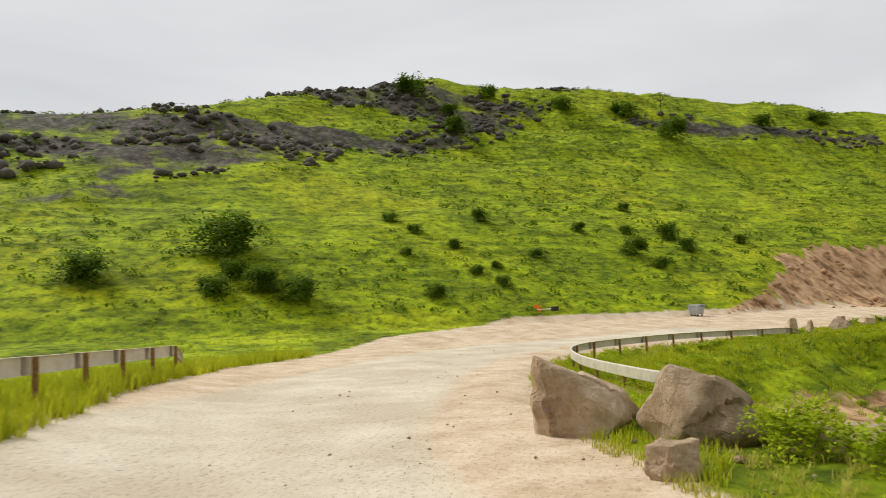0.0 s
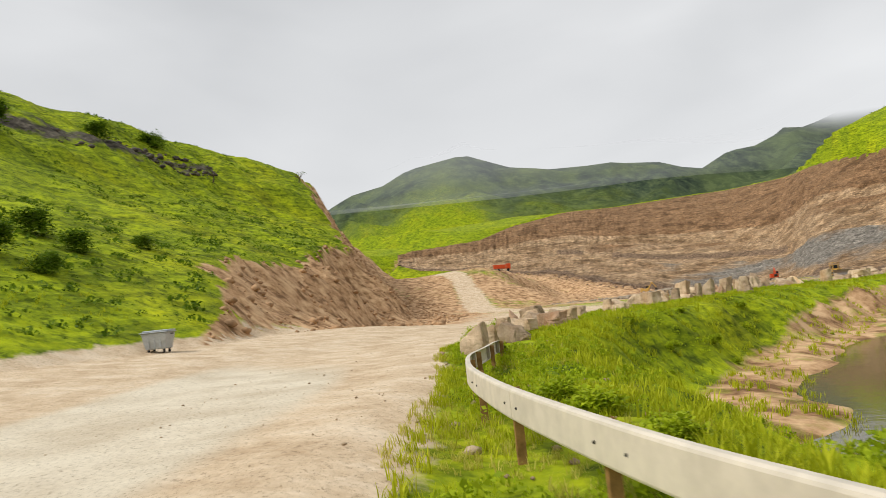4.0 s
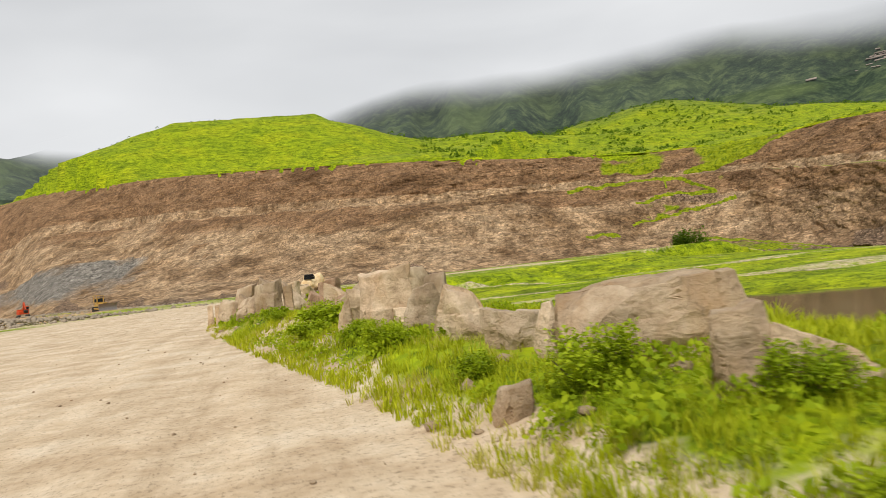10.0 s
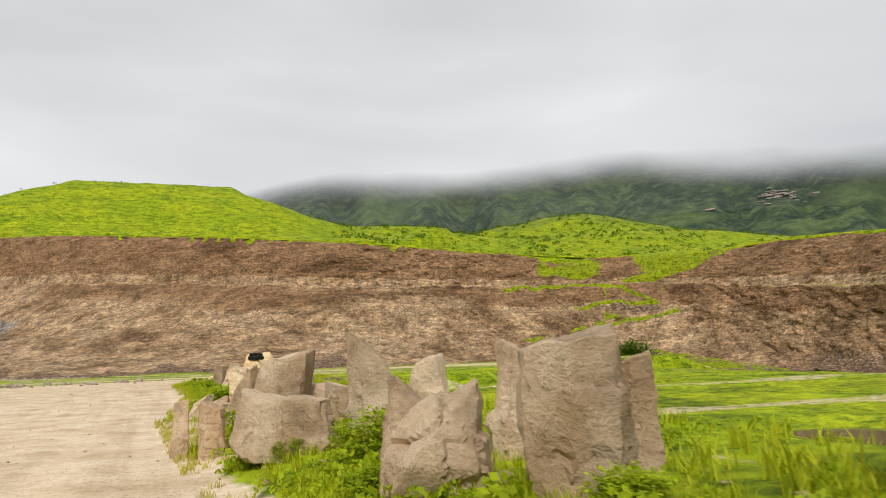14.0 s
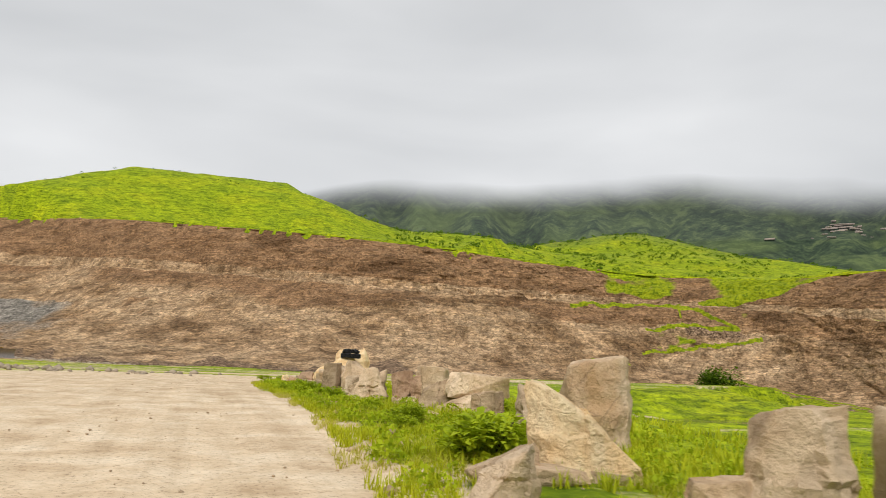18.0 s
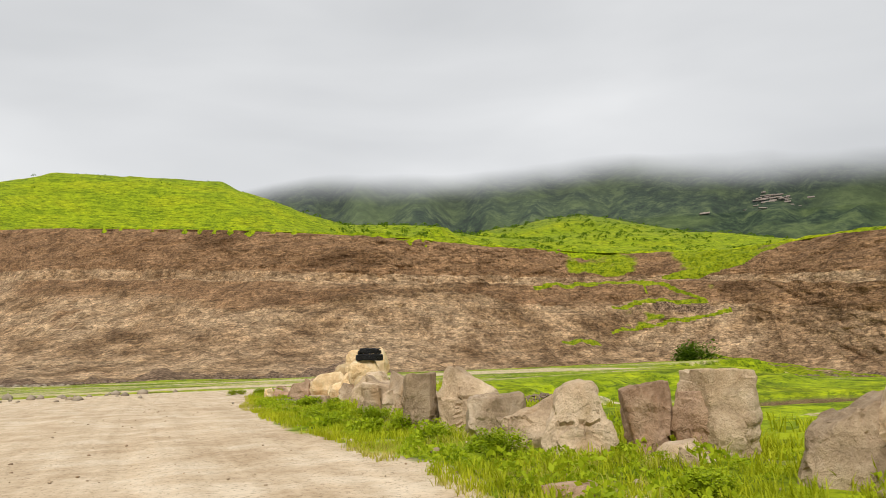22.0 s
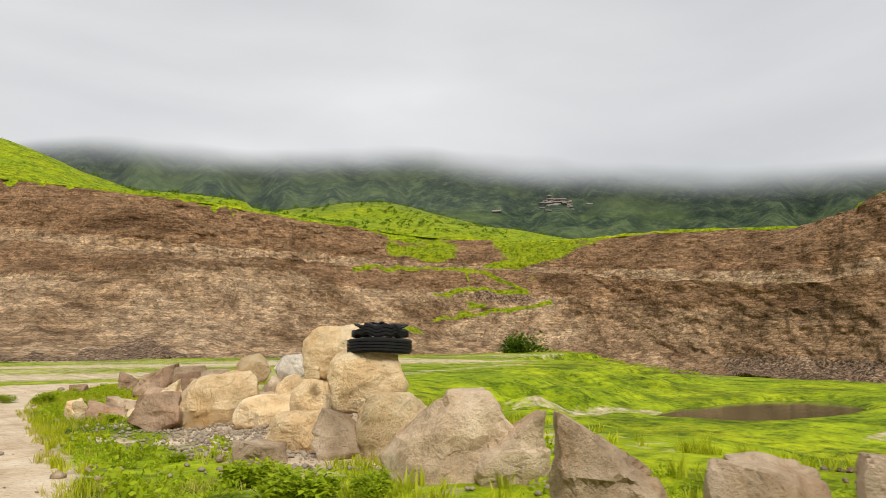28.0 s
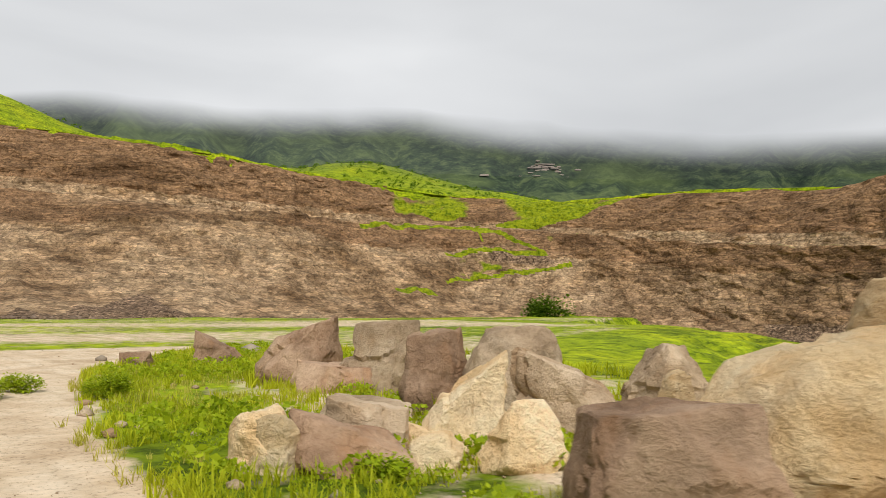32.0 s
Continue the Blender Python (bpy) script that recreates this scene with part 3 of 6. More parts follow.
def box(bm, cx, cy, cz, sx, sy, sz, turn=0.0, tilt=0.0, bevel=0.0):
    m = Matrix.Translation((cx, cy, cz)) @ Matrix.Rotation(radians(turn), 4, "Z") @ Matrix.Rotation(radians(tilt), 4, "Y") @ Matrix.Diagonal((sx, sy, sz, 1))
    made = bmesh.ops.create_cube(bm, size=1.0, matrix=m)
    if bevel:
        edges = list({e for v in made["verts"] for e in v.link_edges})
        bmesh.ops.bevel(bm, geom=edges, offset=bevel, segments=2, affect="EDGES", profile=0.6)


def tube(bm, a, b, r0, r1, n=7):
    a, b = Vector(a), Vector(b)
    turn = (b - a).to_track_quat("Z", "Y").to_matrix().to_4x4()
    bmesh.ops.create_cone(bm, cap_ends=True, segments=n, radius1=r0, radius2=r1, depth=(b - a).length, matrix=Matrix.Translation((a + b) / 2) @ turn)


# ---------------------------------------------------------------- the ground
def axis(*stretches):
    out = []
    for a, b, s in stretches:
        out += list(np.arange(a, b, s))
    return np.array(sorted(set(np.round(out, 3))))


def spread(start, stop, first, grow):
    out, s = [start], first
    while out[-1] < stop:
        out.append(out[-1] + s)
        s *= grow
    return out


GX = np.unique(np.round(np.concatenate([-np.array(spread(150, 4200, 4, 1.09)), np.arange(-150, -18, 2.0), np.arange(-18, 14, 0.33), np.arange(14, 50, 0.7), np.arange(50, 190, 2.0), np.array(spread(190, 4200, 4, 1.07))]), 3))
GY = np.unique(np.round(np.concatenate([-np.array(spread(60, 2500, 6, 1.15)), np.arange(-60, -24, 1.5), np.arange(-24, 128, 0.5), np.arange(128, 300, 2.0), np.array(spread(300, 4200, 4, 1.045))]), 3))


def build_ground():
    X, Y = np.meshgrid(GX, GY, indexing="ij")
    Z = height(X, Y)
    ob = sheet("ground", np.stack([X, Y, Z], -1).reshape(-1, 3), grid_faces(len(GX), len(GY)), M_GROUND)
    d, _ = along(X, Y, EDGE)
    right = -d
    dl, frun = along(X, Y, FOOT)
    db, _ = along(X, Y, BASE_LINE)
    dr, _ = along(X, Y, RIM_LINE)
    sheds = np.interp(Y, [-20, 0, 15, 40, 60, 95, 112, 130], [3.5, 4.5, 6.0, 6.5, 7.0, 8.5, 11.0, 14.0])
    worn = 0.55 * step(8, 14, Y) * (1 - step(92, 100, Y)) * (0.6 + fbm(X * 0.25, Y * 0.25, 3, 69))
    grass = step(-0.25, 0.65, right - worn) * (1 - 0.55 * step(90, 105, Y) * step(1.5, 4, right) * (1 - step(9, 14, right)))
    grass = grass * (1 - 0.5 * step(0.35, 0.6, fbm(X * 0.02, Y * 0.16, 4, 71)) * step(14, 22, right))
    grass = grass * np.where((right > 0) & (right < 4.5) & (Y > 8), 0.84 + 0.42 * fbm(X * 0.55, Y * 0.55, 3, 76), 1.0)
    grass = grass * (1 - 0.8 * np.exp(-(((X + 3.8) / 0.7) ** 2) - (((Y - 41.0) / 1.6) ** 2)))
    grass = grass * (1 - 0.75 * np.exp(-(((X + 0.6) / 2.4) ** 2) - ((Y - 105) / 4.5) ** 2))
    grass = np.where((Y > 132) & (right < 9), 0.56 + 0.2 * fbm(X * 0.03, Y * 0.12, 3, 72), grass)
    hill, cutbank = hill_height(X, Y)
    grass = np.maximum(grass, step(-0.8, 1.0, dl) * (frun < 158))
    grass = np.maximum(grass, step(0.1, 0.8, hill))
    grass = np.maximum(grass, step(-9, -7, dr))
    lane = -0.75 * X + 0.66 * Y
    flat = step(50, 75, Y) * step(9, 22, -right) * (hill < 0.2)
    grass = np.maximum(grass, flat * (0.46 + 0.3 * fbm(X * 0.03, Y * 0.12, 3, 73)))
    earth = np.maximum(cutbank, 0.62 * step(-26, -6, along(X, Y, BANK)[0]) * (hill < 0.3) * (X < -25))
    earth = np.maximum(earth, (0.5 + 0.25 * fbm(X * 0.03, Y * 0.03, 3, 74)) * step(185, 215, lane) * (X < -20) * (dr < 0))
    earth = np.maximum(earth, (0.66 + 0.2 * fbm(X * 0.05, Y * 0.05, 3, 77)) * (1 - step(-48, -24, X)) * step(80, 105, lane) * (hill < 0.2) * (db < 0))
    ramp_d = np.abs(along(X, Y, [(-40, 74), (-62, 91), (-100, 127), (-140, 163), (-185, 190)])[0])
    on_ramp = (1 - step(2.2, 4.0, ramp_d)) * (X < -38) * (Y < 192)
    earth, grass = earth * (1 - on_ramp), grass * (1 - on_ramp)
    grass = np.where((X > 55) & (dr < 0) & (Y > 60), np.maximum(grass, 0.60 + 0.35 * fbm(X * 0.04, Y * 0.09, 3, 70)), grass)
    far_off = np.hypot(X, Y - 50)
    grass = np.maximum(grass, step(380, 480, far_off))
    earth = earth * (1 - step(400, 560, far_off))
    drop = step(0.15, 0.45, (right - sheds) / 6.0) * (1 - step(0.75, 1.1, (right - sheds) / 8.0)) * (Y < 70) * (X < 40)
    earth = np.maximum(earth, 0.62 * drop)
    earth = np.maximum(earth, step(-2, 1, db) * (dr < -9))
    stone = (hill > 5) * (0.08 + 0.54 * crag_at(X, Y, hill))
    wood = step(620, 950, far_off - 480 * step(36, 44, np.degrees(np.arctan2(-X, Y - 50))))
    wood = np.maximum(wood, 0.36 * step(330, 520, far_off) * (X > -180))
    wood = wood * (1 - 0.28 * step(18, 30, np.degrees(np.arctan2(-X, Y - 50))))
    wood = wood * (0.62 + 0.4 * step(1000, 1400, np.hypot(X, Y - 50)))
    paved = step(1.2, 3.0, -right) * (1 - step(6.5, 8.5, -right)) * (1 - step(-2, 8, Y))
    for name, v in (("grass", grass), ("earth", earth), ("stone", stone), ("wood", wood), ("paved", paved), ("track", step(6, 22, Y))):
        mask(ob, name, v)
    tagged(ob, "pale dusty gravel road, green verge, hillside and mountains", "ground", kind="structure")
    return ob


build_ground()


def build_wall():
    """The benched quarry face, foot to rim, as one rock sheet."""
    run = np.array(BASE_RUN)
    nu = 1700
    u = np.linspace(0, run[-1], nu)
    cols = []
    for level in range(3):
        cols.append(np.stack([np.interp(u, run, [w[level][k] for w in WALL]) for k in range(3)], -1))
    soft = np.ones(33) / 33
    cols = [np.stack([np.convolve(np.pad(c[:, k], 16, mode="edge"), soft, "valid") for k in range(3)], -1) for c in cols]
    base, ledge, rim = cols
    out = rim - base
    out[:, 2] = 0
    out /= np.linalg.norm(out, axis=1)[:, None]
    ledge_in = ledge + out * 7.0 + np.array([0, 0, 0.4])
    v1, v2, v3 = np.linspace(0, 1, 96)[:-1], np.linspace(0, 1, 6)[:-1], np.linspace(0, 1, 64)
    rows, level = [], []
    rows.append(base - out * 3.0 - np.array([0, 0, 2.0]))
    level.append(0.0)
    for t in v1:
        p = base * (1 - t) + ledge * t
        p = p + np.array([0, 0, 1]) * (-(ledge[:, 2:3] - base[:, 2:3]) * 0.22 * math.sin(math.pi * t))
        rows.append(p)
        level.append(t)
    for t in v2:
        rows.append(ledge * (1 - t) + ledge_in * t)
        level.append(1 + t)
    for t in v3:
        p = ledge_in * (1 - t) + rim * t
        rows.append(p + np.array([0, 0, 1]) * ((rim[:, 2:3] - ledge_in[:, 2:3]) * 0.10 * math.sin(math.pi * t)))
        level.append(2 + t)
    P = np.stack(rows, 1)
    lev = np.array(level)[None, :] + 0 * P[:, :, 0]
    uu = u[:, None] + 0 * lev
    zz = P[:, :, 2]
    fade = np.minimum(1, np.minimum(lev / 0.12, (3.0 - lev) / 0.12))
    east = step(575, 600, uu)
    rough = 2.2 * fbm(uu * 0.05, zz * 0.03, 4, 81) + (0.6 - 0.3 * east) * fbm(uu * 0.12, zz * 0.4, 4, 82) + 0.5 * fbm(uu * 0.5, zz * 0.6, 3, 86)
    rough = rough + 0.75 * east * fbm(uu * 0.16 + zz * 0.20, zz * 0.05, 4, 98)
    layer = zz / 2.2 + 1.3 * fbm(uu * 0.012, zz * 0.03, 3, 83)
    saw = np.mod(layer, 1.0) - 0.5
    gullies = -1.3 * np.abs(fbm(uu * 0.11, zz * 0.02 + 3, 3, 84))
    bed = step(0.3, 0.6, lev) * (0.25 + 0.75 * step(-0.1, 0.4, fbm(uu * 0.03, zz * 0.12, 3, 88)))
    rough = rough + 0.7 * np.abs(fbm(uu * 0.45, zz * 0.45, 3, 89)) + 0.35 * fbm(uu * 0.9, zz * 1.1, 2, 90)
    bed = bed * (1 - 0.85 * east) * (0.35 + 0.65 * (lev > 2))
    fan = (1 - step(0.0, 0.34, lev)) * np.maximum(0, fbm(uu * 0.07, 0 * uu, 3, 97)) * 9.0
    push = (rough * (0.55 + 0.45 * step(0.2, 0.5, lev)) + 0.75 * saw * bed + (1.2 + 1.3 * (lev > 2)) * gullies + fan) * fade
    P = P - out[:, None, :] * push[:, :, None]
    P[:, :, 2] += 0.5 * fbm(uu * 0.3, zz * 0.4, 3, 85) * fade - 1.1 * step(2.86, 3.0, lev)
    ob = sheet("wall_quarry", P.reshape(-1, 3), grid_faces(nu, P.shape[1])[:, ::-1], M_CLIFF)
    wav = fbm(uu * 0.02, zz * 0.05, 3, 94)
    dark = 0.85 * (lev > 2.0) + 0.62 * (lev > 0.84 + 0.10 * wav) * (lev < 1.0) * (0.7 + 0.7 * fbm(uu * 0.03, zz * 0.1, 3, 96)) + (0.50 + 0.30 * wav) * east * (lev < 2)
    dark = np.where((lev > 2.0) & (lev < 2.14), 0.2, dark)
    rubble = 0.85 * (lev < 0.07 + 0.20 * np.maximum(0, fbm(uu * 0.07, 0 * uu, 3, 97)) + 0.05 * fbm(uu * 0.4, zz * 0.4, 2, 95)) + 0.8 * np.exp(-(((lev - 0.80) / 0.06) ** 2)) * step(0.1, 0.5, fbm(uu * 0.022, 0 * uu, 3, 99)) * (1 - east)
    rubble = rubble + 0.9 * step(618, 626, uu) * (lev < 0.42 + 0.1 * wav)
    grey = 0.66 * step(255, 285, uu) * (1 - step(385, 425, uu)) * (lev < 0.70) * (0.8 + 0.5 * fbm(uu * 0.03, zz * 0.08, 3, 92))
    # grassy tracks that climb the corner, each a line of run and level
    grass = 0.95 * step(2.95, 3.0, lev) + 0.52 * (np.abs(lev - 1.5) < 0.5) * step(520, 545, uu)
    for runs, levels, wide in (((540, 565, 576, 583), (0.97, 1.0, 0.95, 0.85), 0.014), ((560, 572, 583), (0.80, 0.85, 0.85), 0.013), ((557, 573, 588), (0.60, 0.69, 0.78), 0.013), ((541, 552), (0.52, 0.49), 0.020),
                               ((570, 576, 584, 592, 600), (1.0, 2.02, 2.19, 2.46, 2.95), 0.09), ((576, 593, 615), (0.40, 0.22, 0.03), 0.022)):
        off = np.abs(lev - np.interp(uu, runs, levels) + 0.006 * fbm(uu * 0.3, 0 * uu, 2, 87))
        grass = np.maximum(grass, 1.1 * (off < wide) * (uu > runs[0]) * (uu < runs[-1]))
    lush = step(548, 556, uu) * (1 - step(566, 576, uu)) * step(2.05, 2.25, lev) + 0.9 * step(574, 582, uu) * (1 - step(600, 606, uu)) * step(2.0, 2.1, lev) * (lev > np.interp(uu, (574, 600), (1.9, 2.7)))
    lush = lush + 0.72 * step(553, 560, uu) * (1 - step(604, 612, uu)) * (lev < np.interp(uu, (560, 576, 593, 612), (0.10, 0.34, 0.18, 0.02)))
    lush = lush + 0.75 * step(556, 566, uu) * (1 - step(584, 590, uu)) * (lev > 0.66) * (lev < 1.0) * (0.4 + 0.8 * fbm(uu * 0.2, zz * 0.25, 3, 91))
    grass = np.maximum(grass, lush * (0.60 + 0.5 * fbm(uu * 0.12, zz * 0.2, 3, 93)))
    for name, v in (("dark", dark), ("rubble", rubble), ("grey", grey), ("grass", grass)):
        mask(ob, name, v)
    tagged(ob, "brown benched quarry face with talus and grassy ledges", "quarry wall", kind="structure")


build_wall()


# ---------------------------------------------------------------- water
def build_pond(name, cx, cy, rx, ry, z):
    m = bpy.data.materials.get("pond_water")
    if not m:
        m, nt, b = material("pond_water", 0.06)
        b.inputs["Base Color"].default_value = (0.10, 0.085, 0.04, 1)
        b.inputs["IOR"].default_value = 1.33
        b.inputs["Specular IOR Level"].default_value = 0.5
        bumped(nt, b, noise_node(nt, 1.6, 4, 0.6), 0.12, 0.05)
    n = 48
    ang = np.linspace(0, 2 * math.pi, n, endpoint=False)
    v = [(cx, cy, z)] + [(cx + rx * math.cos(a), cy + ry * math.sin(a), z) for a in ang]
    f = [(0, 1 + i, 1 + (i + 1) % n) for i in range(n)]
    ob = sheet(name, v, f, m)
    tagged(ob, "still murky olive pond water on the quarry floor", "water", kind="structure")


build_pond("water", 24, 38, 24, 42, -2.62)
build_pond("water", 41, 116, 14, 8, -2.60)


# ---------------------------------------------------------------- low cloud
def build_cloud():
    m = bpy.data.materials.new("glowing_vapour")
    m.use_nodes = True
    nt = m.node_tree
    nt.nodes.clear()
    o = nt.nodes.new("ShaderNodeOutputMaterial")
    # the sheet emits the overcast sky's colours itself; no lamp or sun lights it
    way = node(nt, "ShaderNodeVectorMath")
    way.operation = "NORMALIZE"
    from_road = node(nt, "ShaderNodeVectorMath")
    from_road.operation = "SUBTRACT"
    from_road.inputs[1].default_value = (-5.0, 55.0, 2.0)
    nt.links.new(node(nt, "ShaderNodeNewGeometry").outputs["Position"], from_road.inputs[0])
    nt.links.new(from_road.outputs[0], way.inputs[0])
    sky = nt.nodes.new("ShaderNodeTexSky")
    sky.sky_type, sky.sun_disc, sky.sun_elevation, sky.sun_rotation = "NISHITA", False, SUN_EL, SUN_AZ
    nt.links.new(way.outputs[0], sky.inputs["Vector"])
    glow, tp, al = nt.nodes.new("ShaderNodeEmission"), nt.nodes.new("ShaderNodeBsdfTransparent"), nt.nodes.new("ShaderNodeMixShader")
    glow.inputs["Strength"].default_value = SKY_LIGHT
    mp = node(nt, "ShaderNodeMapping", Scale=(1.0, 1.0, 3.2))
    nt.links.new(way.outputs[0], mp.inputs["Vector"])
    no = node(nt, "ShaderNodeTexNoise", Scale=1.7, Detail=4.0, Roughness=0.45, Distortion=0.4)
    nt.links.new(mp.outputs[0], no.inputs["Vector"])
    nt.links.new(mixed(nt, 0.97, sky.outputs[0], ramp(nt, no.outputs["Fac"], (0.30, SKY_DARK), (0.72, SKY_PALE))), glow.inputs["Color"])
    fac = maths(nt, "MULTIPLY", attr(nt, "thick"), 1.0, clamp=True)
    nt.links.new(fac, al.inputs[0])
    nt.links.new(tp.outputs[0], al.inputs[1])
    nt.links.new(glow.outputs[0], al.inputs[2])
    nt.links.new(al.outputs[0], o.inputs[0])
    nv, na = 70, 130
    far = np.concatenate([np.linspace(860, 2150, 46), np.linspace(2180, 2500, 24)])
    ang = np.radians(np.linspace(-118, 62, na))
    R, A = np.meshgrid(far, ang, indexing="ij")
    X, Y = -R * np.sin(A), 50 + R * np.cos(A)
    deg = np.degrees(A)
    west = step(14, 30, deg)
    R2 = R * (1 - 0.30 * west * step(900, 1500, R))
    X, Y = -R2 * np.sin(A), 50 + R2 * np.cos(A)
    Z = height(X, Y) + 26 + 6 * step(900, 1600, R)
    bare = Z - 8
    soft = np.ones(9) / 9
    for k in (0, 1, 0, 1):
        Z = np.apply_along_axis(lambda c: np.convolve(np.pad(c, 4, mode="edge"), soft, "valid"), k, Z)
    Z = np.maximum(Z + 20, bare)
    for k in (0, 1):
        Z = np.apply_along_axis(lambda c: np.convolve(np.pad(c, 4, mode="edge"), soft, "valid"), k, Z)
    Z = np.maximum(Z + 6, bare)
    Z = Z + 60 * step(430, 620, Z)
    over = np.clip((R - 2150) / 350, 0, 1)
    crest = Z[45:46, :]
    Z = np.where(R > 2150, crest + 1500 * over**1.3, Z)
    base = np.interp(deg, [-118, -80, -69, -60, -50, -38, -30, 0, 12, 20, 30, 62], [205, 205, 212, 225, 262, 300, 312, 258, 240, 300, 420, 420]) + 26 * fbm(X * 0.003, Y * 0.003, 4, 91)
    rise = Z / R2
    # the thin first terms stand in for haze over the slopes
    thick = 0.06 * step(900, 1700, R) * (1 - west) + 0.20 * west * step(0.12, 0.22, rise) + 0.985 * step(0, 130, Z - base) ** 1.3
    thick = thick * (1 - over) ** 1.5 * step(860, 980, R) * (1 - step(48, 61, deg)) * (1 - step(-100, -117, deg))
    ob = sheet("cloud", np.stack([X, Y, Z], -1).reshape(-1, 3), grid_faces(nv, na), m)
    mask(ob, "thick", thick)
    tagged(ob, "grey white low cloud hiding the mountain tops", "cloud", kind="structure")


build_cloud()


# ---------------------------------------------------------------- boulders
# outline of a rock: top width, top depth, shift of the top, rise of the top from one end to the other, spread of the jitter
OUTLINES = {"block": (0.86, 0.80, 0.0, 0.10, 0.10), "slab": (0.88, 0.84, 0.0, -0.18, 0.09), "pillar": (0.92, 0.85, 0.0, -0.06, 0.06),
            "peak": (0.44, 0.50, 0.02, 0.06, 0.13), "peak_l": (0.54, 0.56, -0.14, -0.30, 0.12), "peak_r": (0.54, 0.56, 0.14, 0.30, 0.12),
            "wedge_l": (0.74, 0.66, -0.06, -0.48, 0.10), "wedge_r": (0.74, 0.66, 0.06, 0.48, 0.10),
            "round": (0.56, 0.60, 0.0, 0.06, 0.10), "slabround": (0.60, 0.62, 0.05, 0.16, 0.10)}


def boulder(x, y, w, top, kind="grey", outline="block", turn=0.0, deep=0.8, base=None, label=""):
    """A quarried block w wide whose highest corner reaches the height top; bedded in the ground, or lying on others at base."""
    rnd = random.Random(int(x * 731) * 31 + int(y * 517))
    low = ground_z(x, y) if base is None else base
    h = max(0.3 * w * (0.6 if "slab" in outline else 1), top - low)
    sink = 0.10 * h + 0.04 if base is None else 0.0
    tw, td, shift, rise, jit = OUTLINES[outline]
    smooth = "round" in outline
    d = w * deep
    tall = h + sink

    def ringed(n, rx, ry, level, start):
        pts = []
        for k in range(n):
            a = start + 2 * math.pi * (k + rnd.uniform(-0.22, 0.22)) / n
            c, s = math.cos(a), math.sin(a)
            q = max(abs(c), abs(s)) if not smooth else 1.0
            pts.append(Vector((rx * c / q ** 0.8, ry * s / q ** 0.8, level)) + Vector([rnd.uniform(-jit, jit) * u for u in (w, d, 0.5 * tall)]))
        return pts

    pts = ringed(6, 0.43 * w, 0.43 * d, 0.02 * tall, rnd.uniform(0, 1))
    pts += ringed(7 if smooth else 5, 0.47 * w, 0.47 * d, (0.42 if smooth else 0.30) * tall, rnd.uniform(0, 1))
    if smooth:
        pts += ringed(7, 0.42 * w, 0.42 * d, 0.74 * tall, rnd.uniform(0, 1))
    for p in ringed(5, 0.5 * w * tw, 0.5 * d * td, 0.0, 0.78 + rnd.uniform(-0.3, 0.3)):
        u = p.x / (w * tw) + 0.5
        pts.append(Vector((p.x + shift * w, p.y, tall * (1 + rise * (u - 1 if rise > 0 else u)) + 0.5 * p.z)))
    bm = bmesh.new()
    for p in pts:
        bm.verts.new(p)
    bmesh.ops.convex_hull(bm, input=bm.verts)
    bmesh.ops.delete(bm, geom=[v for v in bm.verts if not v.link_faces], context="VERTS")
    bmesh.ops.dissolve_limit(bm, angle_limit=radians(7), verts=bm.verts, edges=bm.edges)
    lo = [min(v.co[k] for v in bm.verts) for k in range(3)]
    hi = [max(v.co[k] for v in bm.verts) for k in range(3)]
    size = (w, d, tall)
    for v in bm.verts:
        v.co = Vector([((v.co[k] - lo[k]) / (hi[k] - lo[k]) - (0.5 if k < 2 else 0.0)) * size[k] for k in range(3)])
    r = min(w, tall)
    bmesh.ops.bevel(bm, geom=bm.edges[:], offset=(0.07 if smooth else 0.016) * r, segments=3 if smooth else 1, affect="EDGES", profile=0.55, clamp_overlap=True)
    bmesh.ops.triangulate(bm, faces=bm.faces[:])
    for _ in range(4):
        long = [e for e in bm.edges if e.calc_length() > 0.065 * max(w, tall)]
        if long:
            bmesh.ops.subdivide_edges(bm, edges=long, cuts=1, use_grid_fill=False)
            bmesh.ops.triangulate(bm, faces=bm.faces[:])
    off = Vector((x * 3.1, y * 1.7, 5.0))
    lean = Vector((rnd.uniform(-0.3, 0.3), rnd.uniform(-0.3, 0.3), 1)).normalized()
    for v in bm.verts:
        n = v.co - Vector((0, 0, tall * 0.45))
        n.normalize()
        k = noise.fractal(v.co * (1.3 / r) + off, 1.0, 2.0, 5)
        k2 = noise.cell(v.co * (1.9 / r) + off)
        bed = noise.noise(Vector((0.4 * v.co.x, 0.4 * v.co.y, 6.0 * v.co.dot(lean))) / r + off)
        k3 = noise.ridged_multi_fractal(v.co * (2.6 / r) + off, 1.0, 2.1, 4, 1.0, 2.0)
        if smooth:
            v.co += n * r * (0.085 * k - 0.03 * abs(bed) - 0.05 * max(0.0, k3 - 1.1) - 0.02 * noise.cell(v.co * (3.4 / r) + off))
        else:
            v.co += n * r * (0.050 * k + 0.040 * k2 + 0.028 * bed - 0.022 * k3 + 0.010 * noise.cell(v.co * (4.6 / r) - off))
    for f in bm.faces:
        f.smooth = True
    ob = part("boulder", bm, M_ROCK[kind])
    ob.data.set_sharp_from_angle(angle=radians(60 if smooth else 24))
    ob.matrix_basis = pose(x, y, low - sink, 0, 0, turn)
    text = {"grey": "grey brown angular quarried boulder on the grassy verge", "tan": "cream limestone boulder in the roadside rock pile", "brown": "red brown angular boulder beside the road", "spot": "white boulder with black lichen spots in the rock pile"}
    tagged(ob, label or text[kind], "boulder", "boulders along the road")
    return ob


